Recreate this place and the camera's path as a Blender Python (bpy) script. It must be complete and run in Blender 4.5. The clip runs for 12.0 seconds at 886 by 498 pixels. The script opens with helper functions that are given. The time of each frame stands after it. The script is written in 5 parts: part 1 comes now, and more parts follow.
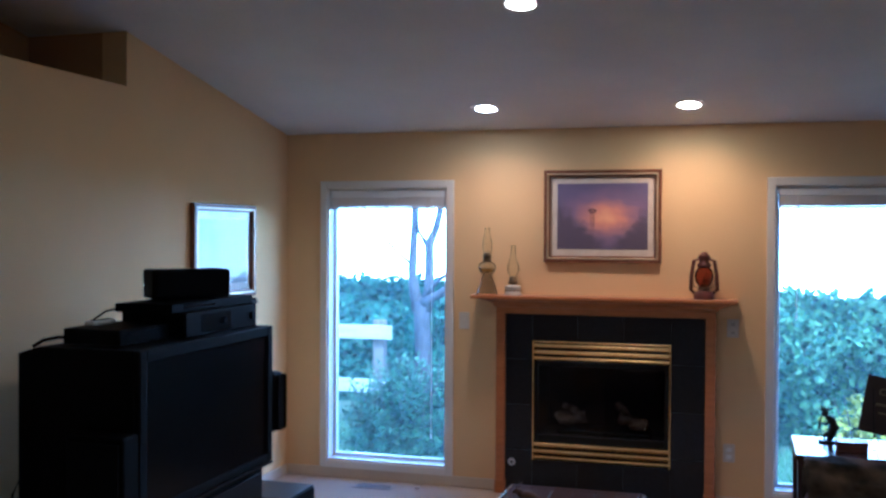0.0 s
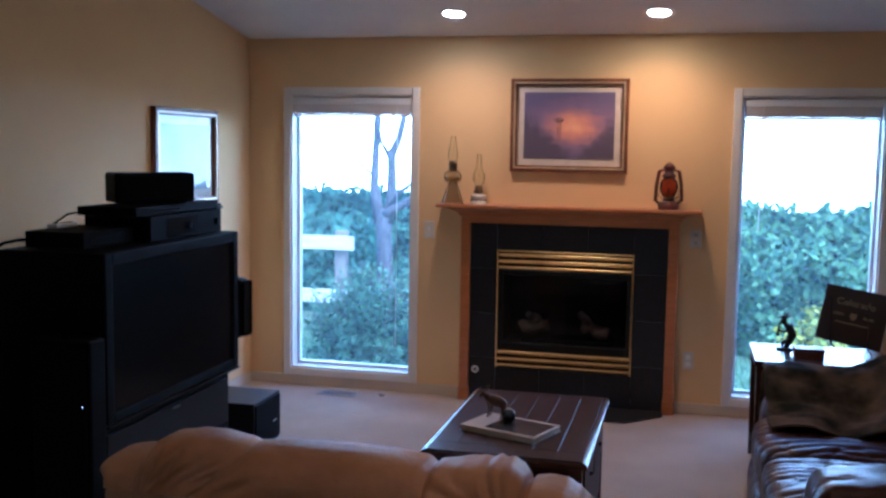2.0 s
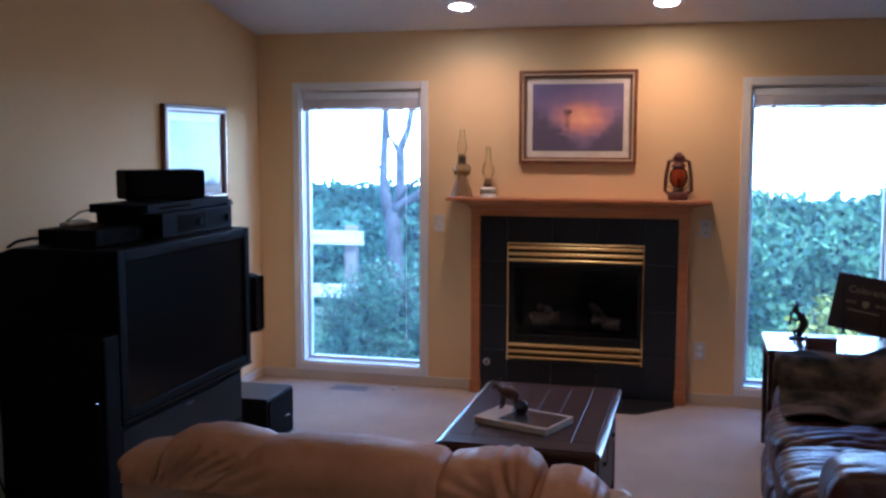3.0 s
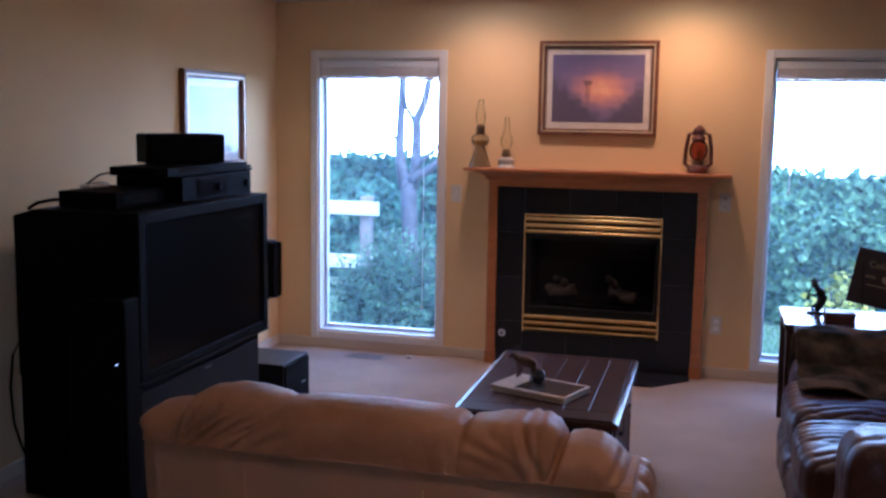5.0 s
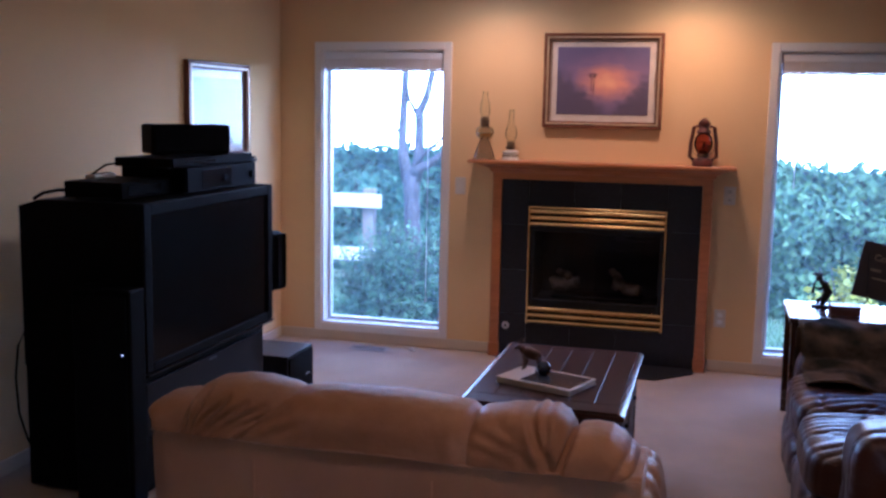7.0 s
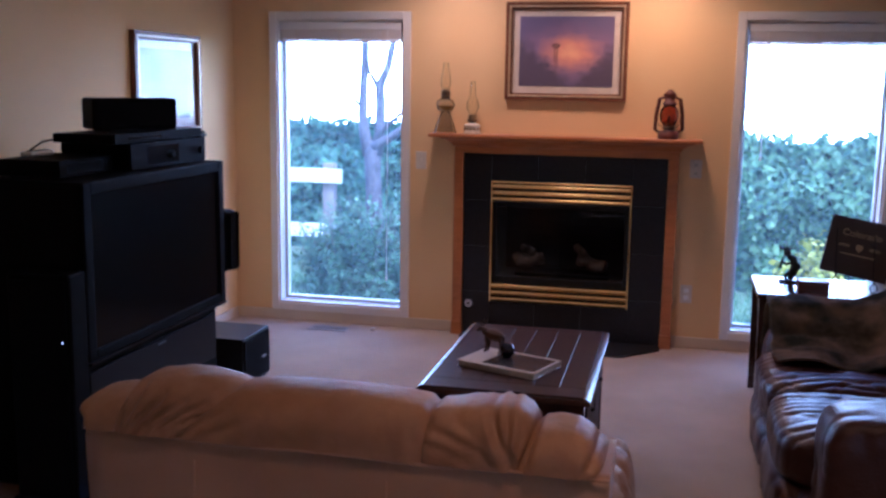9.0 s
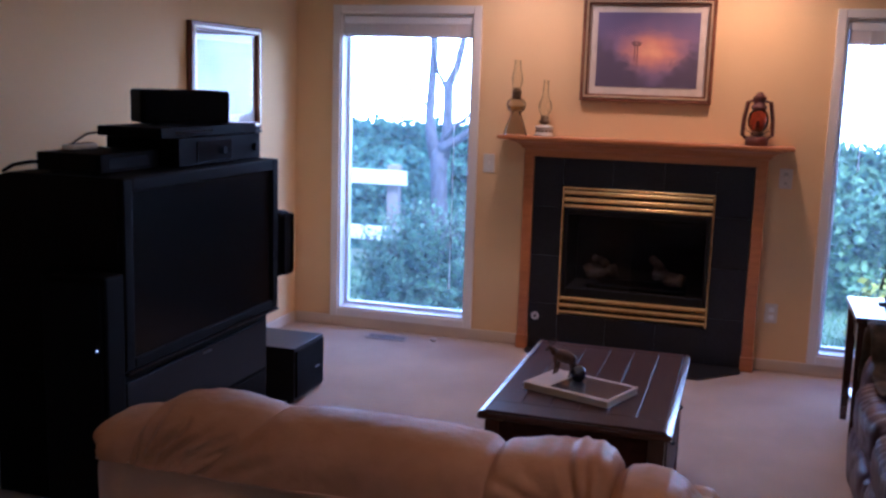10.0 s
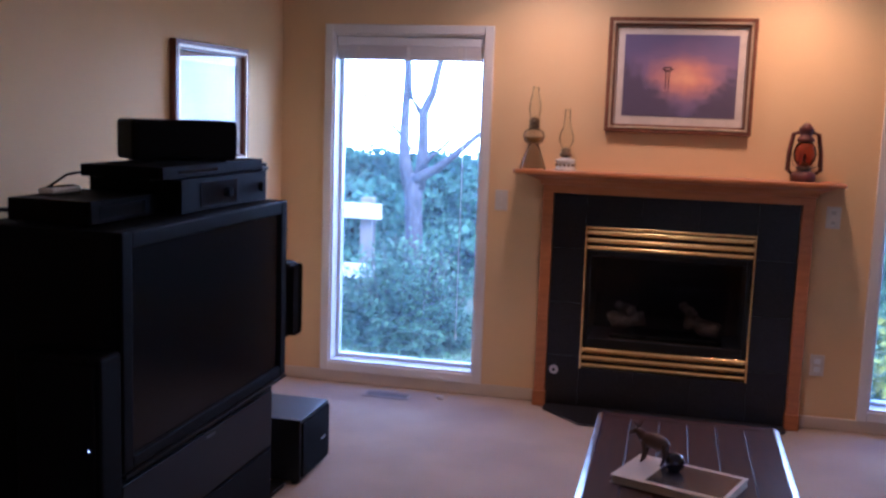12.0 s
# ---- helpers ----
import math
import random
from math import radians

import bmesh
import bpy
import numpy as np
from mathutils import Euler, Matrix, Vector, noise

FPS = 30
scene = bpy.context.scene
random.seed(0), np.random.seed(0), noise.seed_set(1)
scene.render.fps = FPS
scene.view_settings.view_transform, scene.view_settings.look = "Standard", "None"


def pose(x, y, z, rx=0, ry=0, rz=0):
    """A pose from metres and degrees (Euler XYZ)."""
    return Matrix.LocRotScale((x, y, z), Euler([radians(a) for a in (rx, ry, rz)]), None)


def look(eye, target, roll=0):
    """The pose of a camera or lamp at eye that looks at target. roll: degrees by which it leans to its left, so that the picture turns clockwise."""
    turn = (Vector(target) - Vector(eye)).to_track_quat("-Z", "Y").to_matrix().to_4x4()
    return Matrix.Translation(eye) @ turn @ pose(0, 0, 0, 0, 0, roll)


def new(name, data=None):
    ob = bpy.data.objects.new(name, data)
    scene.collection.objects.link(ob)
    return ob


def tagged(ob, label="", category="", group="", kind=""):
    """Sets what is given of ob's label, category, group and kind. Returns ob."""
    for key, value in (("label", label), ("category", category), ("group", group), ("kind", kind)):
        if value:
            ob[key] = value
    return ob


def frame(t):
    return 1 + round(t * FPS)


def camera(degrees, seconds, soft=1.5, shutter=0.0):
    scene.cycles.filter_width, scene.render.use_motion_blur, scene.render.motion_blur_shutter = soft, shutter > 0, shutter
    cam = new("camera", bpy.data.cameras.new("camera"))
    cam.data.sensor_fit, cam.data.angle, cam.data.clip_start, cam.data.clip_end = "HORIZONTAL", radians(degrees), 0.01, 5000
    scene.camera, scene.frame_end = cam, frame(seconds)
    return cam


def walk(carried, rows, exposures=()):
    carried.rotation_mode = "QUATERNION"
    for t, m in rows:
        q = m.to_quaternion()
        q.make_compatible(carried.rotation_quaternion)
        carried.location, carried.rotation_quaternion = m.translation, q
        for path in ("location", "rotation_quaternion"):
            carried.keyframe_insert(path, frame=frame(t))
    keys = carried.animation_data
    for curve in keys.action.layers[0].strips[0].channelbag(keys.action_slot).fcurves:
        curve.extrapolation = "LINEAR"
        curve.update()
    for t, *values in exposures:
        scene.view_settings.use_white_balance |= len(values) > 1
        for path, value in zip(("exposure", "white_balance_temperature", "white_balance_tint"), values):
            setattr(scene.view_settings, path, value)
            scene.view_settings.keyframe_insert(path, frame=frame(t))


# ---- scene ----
cam = camera(48.0, 12.0, soft=2.7)
PATH = [
    (0, (3.121, -6.624, 1.754), (2.559, -4.705, 1.722), 0.3),
    (0.5, (3.125, -6.61, 1.753), (2.576, -4.691, 1.615), 0.5),
    (1, (3.115, -6.612, 1.735), (2.623, -4.682, 1.549), 0.9),
    (1.5, (3.08, -6.611, 1.72), (2.584, -4.684, 1.519), 1.0),
    (2, (3.066, -6.613, 1.709), (2.59, -4.681, 1.508), 0.9),
    (2.5, (3.045, -6.614, 1.703), (2.563, -4.684, 1.49), 0.5),
    (3, (3.06, -6.621, 1.705), (2.567, -4.695, 1.492), 0.1),
    (3.2, (3.054, -6.63, 1.697), (2.56, -4.705, 1.472), 0.1),
    (4.8, (3.025, -6.617, 1.668), (2.526, -4.697, 1.412), 0.8),
    (5, (3.03, -6.624, 1.674), (2.515, -4.71, 1.41), 0.9),
    (5.5, (3.02, -6.631, 1.671), (2.49, -4.722, 1.393), 1.2),
    (6, (3.018, -6.63, 1.664), (2.484, -4.726, 1.364), 1.0),
    (6.5, (3.011, -6.627, 1.671), (2.458, -4.729, 1.37), 0.9),
    (7, (3.005, -6.625, 1.665), (2.49, -4.712, 1.388), 1.1),
    (8.8, (2.981, -6.497, 1.656), (2.579, -4.567, 1.317), 1.2),
    (9, (2.985, -6.444, 1.662), (2.541, -4.522, 1.333), 0.9),
    (9.5, (2.98, -6.248, 1.653), (2.403, -4.357, 1.349), 1.7),
    (10, (2.897, -6.103, 1.626), (2.326, -4.214, 1.302), 1.8),
    (10.5, (2.737, -5.969, 1.633), (2.246, -4.047, 1.371), 0.4),
    (11, (2.589, -5.832, 1.624), (2.134, -3.913, 1.291), 1.9),
    (11.5, (2.441, -5.669, 1.62), (1.921, -3.758, 1.341), 1.8),
    (12, (2.303, -5.573, 1.629), (1.854, -3.643, 1.359), 2.0),
]
walk(cam, [(t, look(eye, target, roll)) for t, eye, target, roll in PATH],
     [(0, 2.64, 3880, 8), (1.2, 2.64, 4120, 12), (3, 2.64, 4190, 16), (6, 2.67, 4430, 27), (12, 2.71, 4410, 31)])
# the third value is the glow of the added sheet beyond the garden
SKY_STRENGTH, SUN_STRENGTH, SHEET_GLOW = 0.15, 1.2, 2.4
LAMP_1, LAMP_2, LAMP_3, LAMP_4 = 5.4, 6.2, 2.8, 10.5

# ---- light ----
world = bpy.data.worlds.new("sky")
scene.world = world
world.use_nodes = True
wn = world.node_tree.nodes
sky = wn.new("ShaderNodeTexSky")
sky.sky_type = "NISHITA"
sky.sun_disc = False
SUN_ELEVATION, SUN_ROTATION = radians(58), radians(140)
sky.sun_elevation, sky.sun_rotation = SUN_ELEVATION, SUN_ROTATION
wn["Background"].inputs["Strength"].default_value = SKY_STRENGTH
world.node_tree.links.new(sky.outputs[0], wn["Background"].inputs["Color"])

sun_data = bpy.data.lights.new("sun", "SUN")
sun_data.energy, sun_data.angle, sun_data.color = SUN_STRENGTH, radians(12), (1.0, 0.93, 0.82)
sun = new("sun", sun_data)
sun_way = Vector((math.sin(SUN_ROTATION) * math.cos(SUN_ELEVATION), math.cos(SUN_ROTATION) * math.cos(SUN_ELEVATION), math.sin(SUN_ELEVATION)))
sun.matrix_world = look(sun_way * 30, (0, 0, 0))


# ---- materials ----
def material(name, color, rough=0.6, metal=0.0, color2=None, scale=8.0, detail=4.0, bump=0.0, bump_scale=80.0,
             stretch=(1, 1, 1), coat=0.0, vary=0.0, sheen=0.0, spec=0.5, fine=0.0):
    """Principled surface with two scales of noise: broad tint between two colours, fine relief."""
    m = bpy.data.materials.new(name)
    m.use_nodes = True
    nt = m.node_tree
    n, l = nt.nodes, nt.links
    b = n["Principled BSDF"]
    b.inputs["Roughness"].default_value = rough
    b.inputs["Metallic"].default_value = metal
    b.inputs["Coat Weight"].default_value = coat
    b.inputs["Coat Roughness"].default_value = 0.15
    b.inputs["Sheen Weight"].default_value = sheen
    b.inputs["Specular IOR Level"].default_value = spec
    co = n.new("ShaderNodeTexCoord")
    mp = n.new("ShaderNodeMapping")
    mp.inputs["Scale"].default_value = stretch
    l.new(co.outputs["Object"], mp.inputs["Vector"])
    tex = n.new("ShaderNodeTexNoise")
    tex.inputs["Scale"].default_value, tex.inputs["Detail"].default_value = scale, detail
    l.new(mp.outputs[0], tex.inputs["Vector"])
    ramp = n.new("ShaderNodeValToRGB")
    second = color2 or tuple(c * 0.88 for c in color)
    ramp.color_ramp.elements[0].position, ramp.color_ramp.elements[1].position = 0.35, 0.65
    ramp.color_ramp.elements[0].color, ramp.color_ramp.elements[1].color = (*second, 1), (*color, 1)
    l.new(tex.outputs["Fac"], ramp.inputs["Fac"])
    out = ramp.outputs["Color"]
    if fine:
        t2 = n.new("ShaderNodeTexNoise")
        t2.inputs["Scale"].default_value, t2.inputs["Detail"].default_value = bump_scale, 3
        l.new(mp.outputs[0], t2.inputs["Vector"])
        mr = n.new("ShaderNodeMapRange")
        mr.inputs["To Min"].default_value, mr.inputs["To Max"].default_value = 1 - fine, 1 + fine
        l.new(t2.outputs["Fac"], mr.inputs["Value"])
        hs = n.new("ShaderNodeHueSaturation")
        l.new(mr.outputs[0], hs.inputs["Value"])
        l.new(out, hs.inputs["Color"])
        out = hs.outputs["Color"]
    if vary:
        info = n.new("ShaderNodeObjectInfo")
        mr2 = n.new("ShaderNodeMapRange")
        mr2.inputs["To Min"].default_value, mr2.inputs["To Max"].default_value = 1 - vary, 1 + vary
        l.new(info.outputs["Random"], mr2.inputs["Value"])
        hs2 = n.new("ShaderNodeHueSaturation")
        l.new(mr2.outputs[0], hs2.inputs["Value"])
        l.new(out, hs2.inputs["Color"])
        out = hs2.outputs["Color"]
    l.new(out, b.inputs["Base Color"])
    if bump:
        bt = n.new("ShaderNodeTexNoise")
        bt.inputs["Scale"].default_value, bt.inputs["Detail"].default_value = bump_scale, 5
        l.new(mp.outputs[0], bt.inputs["Vector"])
        bp = n.new("ShaderNodeBump")
        bp.inputs["Strength"].default_value, bp.inputs["Distance"].default_value = bump, 0.01
        l.new(bt.outputs["Fac"], bp.inputs["Height"])
        l.new(bp.outputs[0], b.inputs["Normal"])
    return m


def glow(name, color, strength):
    m = bpy.data.materials.new(name)
    m.use_nodes = True
    b = m.node_tree.nodes["Principled BSDF"]
    b.inputs["Base Color"].default_value = (0.8, 0.8, 0.8, 1)
    b.inputs["Emission Color"].default_value = (*color, 1)
    b.inputs["Emission Strength"].default_value = strength
    return m


def pane_glass(name, ior=1.45, rough=0.0, tint=(1, 1, 1), veil=0.0):
    """Thin flat glass: clear, with Fresnel gloss and an optional pale blue film imitating glare."""
    m = bpy.data.materials.new(name)
    m.use_nodes = True
    n, l = m.node_tree.nodes, m.node_tree.links
    for x in list(n):
        n.remove(x)
    o, mix, tr, gl, fr = (n.new("ShaderNode" + k) for k in ("OutputMaterial", "MixShader", "BsdfTransparent", "BsdfGlossy", "Fresnel"))
    fr.inputs["IOR"].default_value = ior
    gl.inputs["Roughness"].default_value = rough
    tr.inputs["Color"].default_value = (*tint, 1)
    l.new(fr.outputs[0], mix.inputs[0])
    if veil:
        film, ml = n.new("ShaderNodeBsdfTranslucent"), n.new("ShaderNodeMixShader")
        film.inputs["Color"].default_value = (0.70, 0.87, 1.0, 1)
        ml.inputs[0].default_value = veil
        l.new(tr.outputs[0], ml.inputs[1])
        l.new(film.outputs[0], ml.inputs[2])
        l.new(ml.outputs[0], mix.inputs[1])
    else:
        l.new(tr.outputs[0], mix.inputs[1])
    l.new(gl.outputs[0], mix.inputs[2])
    l.new(mix.outputs[0], o.inputs["Surface"])
    return m


def leaf_material(name, low, high):
    """Foliage whose leaves differ one from another."""
    m = bpy.data.materials.new(name)
    m.use_nodes = True
    n, l = m.node_tree.nodes, m.node_tree.links
    b = n["Principled BSDF"]
    b.inputs["Roughness"].default_value = 0.6
    b.inputs["Specular IOR Level"].default_value = 0.35
    b.inputs["Transmission Weight"].default_value = 0.0
    g = n.new("ShaderNodeNewGeometry")
    r = n.new("ShaderNodeValToRGB")
    r.color_ramp.elements[0].color, r.color_ramp.elements[1].color = (*low, 1), (*high, 1)
    l.new(g.outputs["Random Per Island"], r.inputs["Fac"])
    l.new(r.outputs["Color"], b.inputs["Base Color"])
    return m


M_WALL = material("cream_wall_paint", (0.79, 0.55, 0.268), 0.85, color2=(0.76, 0.525, 0.25), scale=1.5, bump=0.25, bump_scale=160, fine=0.03, spec=0.25)
# recess colour: a darker tan than the wall
M_NICHE = material("niche_tan", (0.50, 0.30, 0.13), 0.85, scale=2, bump=0.25, bump_scale=160, spec=0.25)
M_CEIL = material("ceiling_paint", (0.78, 0.76, 0.74), 0.9, color2=(0.73, 0.71, 0.69), scale=2, bump=0.5, bump_scale=70, fine=0.05, spec=0.2)
M_TRIM = material("white_trim_paint", (0.78, 0.74, 0.69), 0.45, color2=(0.74, 0.70, 0.65), scale=3, bump=0.05, bump_scale=60)
M_BASE = material("cream_baseboard_paint", (0.68, 0.57, 0.44), 0.5, color2=(0.62, 0.52, 0.40), scale=3, bump=0.05, bump_scale=60)
M_VINYL = material("white_vinyl", (0.82, 0.83, 0.84), 0.35, color2=(0.78, 0.79, 0.80), scale=4)
M_BLIND = material("taupe_blind_fabric", (0.72, 0.69, 0.68), 0.8, color2=(0.66, 0.63, 0.62), scale=6, bump=0.2, bump_scale=200)
M_TAPE = material("pale_blind_tape", (0.74, 0.70, 0.66), 0.85, scale=30)
M_GLASS = pane_glass("picture_glass", 1.4)
# last value mixes in a bluish film that imitates glare over the garden
M_PANE = pane_glass("veiled_window_glass", 1.45, 0.0, (0.86, 0.95, 1.0), 0.036)
M_CARPET = material("beige_carpet", (0.52, 0.405, 0.29), 0.95, color2=(0.43, 0.33, 0.235), scale=2.6, bump=1.0, bump_scale=260, fine=0.22, sheen=0.3, spec=0.1)
M_OAK = material("honey_oak", (0.46, 0.17, 0.038), 0.40, color2=(0.38, 0.135, 0.03), scale=9, stretch=(1, 1, 6), bump=0.08, bump_scale=90, fine=0.12, coat=0.3)
M_OAK_H = material("honey_oak_level", (0.46, 0.17, 0.038), 0.40, color2=(0.38, 0.135, 0.03), scale=9, stretch=(0.6, 6, 6), bump=0.08, bump_scale=90, fine=0.12, coat=0.3)
M_GRANITE = material("black_granite_tile", (0.012, 0.013, 0.017), 0.30, color2=(0.02, 0.02, 0.025), scale=120, detail=6, fine=0.3, bump_scale=240, vary=0.2, spec=0.28)
M_GROUT = material("dark_grout", (0.008, 0.008, 0.009), 0.9, scale=40, spec=0.2)
M_BRASS = material("polished_brass", (0.88, 0.64, 0.26), 0.24, 1.0, color2=(0.80, 0.56, 0.20), scale=5, bump=0.02, bump_scale=20)
M_BLACKMETAL = material("black_painted_steel", (0.007, 0.007, 0.008), 0.55, scale=20, bump=0.05, spec=0.2)
M_FIREGLASS = pane_glass("firebox_glass", 1.4, 0.02, (0.5, 0.5, 0.5))
M_LOG = material("ceramic_log", (0.30, 0.23, 0.18), 0.9, color2=(0.10, 0.075, 0.06), scale=14, bump=0.8, bump_scale=40)
M_FIREBRICK = material("sooty_firebox", (0.03, 0.028, 0.026), 0.9, scale=12, bump=0.4, bump_scale=50)
M_BLACKPLASTIC = material("black_plastic", (0.0035, 0.0035, 0.0042), 0.55, scale=12, bump=0.06, bump_scale=300, spec=0.05)
M_BLACKSATIN = material("black_satin_laminate", (0.003, 0.003, 0.0035), 0.6, scale=8, bump=0.05, bump_scale=200, spec=0.05)
M_SCREEN = material("dark_screen", (0.003, 0.003, 0.004), 0.22, scale=3, spec=0.1)
M_GRILLE = material("black_speaker_cloth", (0.006, 0.006, 0.007), 0.9, scale=60, bump=0.5, bump_scale=500, spec=0.06)
M_GREYPANEL = material("charcoal_panel", (0.004, 0.004, 0.005), 0.4, scale=10, spec=0.13)
M_GLOSSBLACK = material("black_lacquer", (0.006, 0.006, 0.008), 0.45, scale=10, bump=0.02, bump_scale=120, spec=0.5)
M_TAN = material("tan_leather", (0.385, 0.205, 0.094), 0.54, color2=(0.295, 0.150, 0.066), scale=7, detail=7, bump=0.35, bump_scale=34, fine=0.10, spec=0.3)
M_SUEDE = material("tan_backing_fabric", (0.46, 0.265, 0.140), 0.8, color2=(0.40, 0.225, 0.115), scale=4, detail=6, bump=0.25, bump_scale=300, fine=0.07, sheen=0.2)
M_BROWN = material("dark_brown_leather", (0.055, 0.018, 0.011), 0.37, color2=(0.036, 0.012, 0.008), scale=5, bump=0.3, bump_scale=110, fine=0.15, coat=0.04, spec=0.34)
M_WALNUT = material("dark_stained_wood", (0.034, 0.010, 0.007), 0.42, color2=(0.022, 0.006, 0.005), scale=7, stretch=(6, 0.7, 6), bump=0.12, bump_scale=60, fine=0.2, vary=0.08, spec=0.13)
M_WALNUT_EDGE = material("worn_stained_wood", (0.045, 0.018, 0.014), 0.22, color2=(0.03, 0.013, 0.01), scale=7, bump=0.1, bump_scale=60, coat=0.35)
M_PLATE = material("ivory_switch_plastic", (0.68, 0.62, 0.55), 0.35, scale=10)
M_GRASS = leaf_material("grass_blades", (0.08, 0.16, 0.07), (0.20, 0.32, 0.14))
M_SOIL = material("lawn_soil", (0.10, 0.17, 0.08), 0.95, color2=(0.12, 0.13, 0.08), scale=1.2, bump=0.8, bump_scale=30, fine=0.3)
M_IVY = leaf_material("ivy_leaves", (0.018, 0.060, 0.040), (0.12, 0.24, 0.125))
M_SHRUB = leaf_material("shrub_leaves", (0.024, 0.070, 0.036), (0.14, 0.25, 0.095))
M_BUSH = leaf_material("bush_leaves", (0.009, 0.032, 0.018), (0.070, 0.15, 0.068))
M_SPRIG = leaf_material("young_bush_leaves", (0.06, 0.14, 0.07), (0.17, 0.28, 0.14))
M_YELLOW = leaf_material("yellow_green_leaves", (0.20, 0.24, 0.03), (0.42, 0.42, 0.05))
# near-black green: the shade inside foliage, put into the core's colour
M_HEDGECORE = material("foliage_shade", (0.012, 0.024, 0.012), 0.95, scale=6, bump=1.0, bump_scale=12)
M_BARK = material("grey_bark", (0.12, 0.108, 0.105), 0.9, color2=(0.065, 0.058, 0.056), scale=12, stretch=(3, 3, 0.6), bump=0.9, bump_scale=25)
M_FENCE = material("weathered_white_paint", (0.70, 0.69, 0.64), 0.7, color2=(0.56, 0.54, 0.49), scale=6, stretch=(0.4, 3, 3), bump=0.3, bump_scale=40)
M_POST = material("weathered_post_wood", (0.24, 0.20, 0.155), 0.85, color2=(0.17, 0.14, 0.11), scale=6, stretch=(3, 3, 0.5), bump=0.4, bump_scale=40)


# ---- building helpers ----
def chain(ob):
    return chain(ob.parent) @ ob.matrix_basis if ob.parent else ob.matrix_basis


def part(name, bm, mat, parent=None, label="", smooth=False, local=False):
    """Links a bmesh, in world metres unless local, as one mesh object under a thing or part."""
    if parent and not local:
        bm.transform(chain(parent).inverted())
    me = bpy.data.meshes.new(name)
    bm.to_mesh(me)
    bm.free()
    me.materials.append(mat)
    if smooth:
        for p in me.polygons:
            p.use_smooth = True
    ob = new(name, me)
    if parent:
        ob.parent = parent
    if label:
        tagged(ob, label)
    return ob


def thing(name, label, category, at=(0, 0, 0), rz=0.0, group=""):
    e = new(name)
    e.empty_display_size = 0.1
    e.matrix_world = pose(*at, 0, 0, rz)
    return tagged(e, label, category, group)


def structure(name, bm, mat, label, category="", smooth=False):
    return tagged(part(name, bm, mat, None, "", smooth), label, category or name.split("_")[0], kind="structure")


def box(lo, hi, bevel=0.0, seg=2, bm=None):
    """A box between two corners, its edges rounded by bevel, added to bm."""
    bm = bm or bmesh.new()
    size = [h - l for l, h in zip(lo, hi)]
    mid = [(h + l) / 2 for l, h in zip(lo, hi)]
    got = bmesh.ops.create_cube(bm, size=1, matrix=Matrix.Translation(mid) @ Matrix.Diagonal((*size, 1)))
    if bevel:
        edges = list({e for v in got["verts"] for e in v.link_edges})
        bmesh.ops.bevel(bm, geom=edges, offset=bevel, segments=seg, affect="EDGES", profile=0.5)
    return bm


def prism(points, axis, a, b, bm=None):
    """An outline drawn in the two other axes and drawn out along axis from a to b."""
    bm = bm or bmesh.new()

    def at(p, v):
        q = list(p)
        q.insert("xyz".index(axis), v)
        return q
    lo = [bm.verts.new(at(p, a)) for p in points]
    hi = [bm.verts.new(at(p, b)) for p in points]
    n = len(points)
    bm.faces.new(lo)
    bm.faces.new(hi[::-1])
    for i in range(n):
        bm.faces.new((lo[i], hi[i], hi[(i + 1) % n], lo[(i + 1) % n]))
    bmesh.ops.recalc_face_normals(bm, faces=bm.faces)
    return bm


def lathe(profile, steps=24, bm=None, at=(0, 0, 0)):
    """A turned body from (radius, height) pairs."""
    bm = bm or bmesh.new()
    rings = []
    for r, z in profile:
        if r < 1e-5:
            rings.append([bm.verts.new((at[0], at[1], at[2] + z))])
        else:
            rings.append([bm.verts.new((at[0] + r * math.cos(2 * math.pi * k / steps), at[1] + r * math.sin(2 * math.pi * k / steps), at[2] + z)) for k in range(steps)])
    for a, b in zip(rings, rings[1:]):
        for k in range(steps):
            j = (k + 1) % steps
            if len(a) == 1 and len(b) == 1:
                continue
            if len(a) == 1:
                bm.faces.new((a[0], b[j], b[k]))
            elif len(b) == 1:
                bm.faces.new((a[k], a[j], b[0]))
            else:
                bm.faces.new((a[k], a[j], b[j], b[k]))
    bmesh.ops.recalc_face_normals(bm, faces=bm.faces)
    return bm


def tube(points, radius, sides=8, bm=None):
    """A round bar along points; radius is one number or one for each point."""
    bm = bm or bmesh.new()
    pts = [Vector(p) for p in points]
    radii = radius if isinstance(radius, (list, tuple)) else [radius] * len(pts)
    rings = []
    for i, p in enumerate(pts):
        way = (pts[min(i + 1, len(pts) - 1)] - pts[max(i - 1, 0)]).normalized()
        side = way.cross(Vector((0, 0, 1)) if abs(way.z) < 0.9 else Vector((0, 1, 0))).normalized()
        up = side.cross(way)
        rings.append([bm.verts.new(p + radii[i] * (math.cos(a) * side + math.sin(a) * up)) for a in (2 * math.pi * k / sides for k in range(sides))])
    for a, b in zip(rings, rings[1:]):
        for k in range(sides):
            bm.faces.new((a[k], a[(k + 1) % sides], b[(k + 1) % sides], b[k]))
    bm.faces.new(rings[0][::-1])
    bm.faces.new(rings[-1])
    bmesh.ops.recalc_face_normals(bm, faces=bm.faces)
    return bm


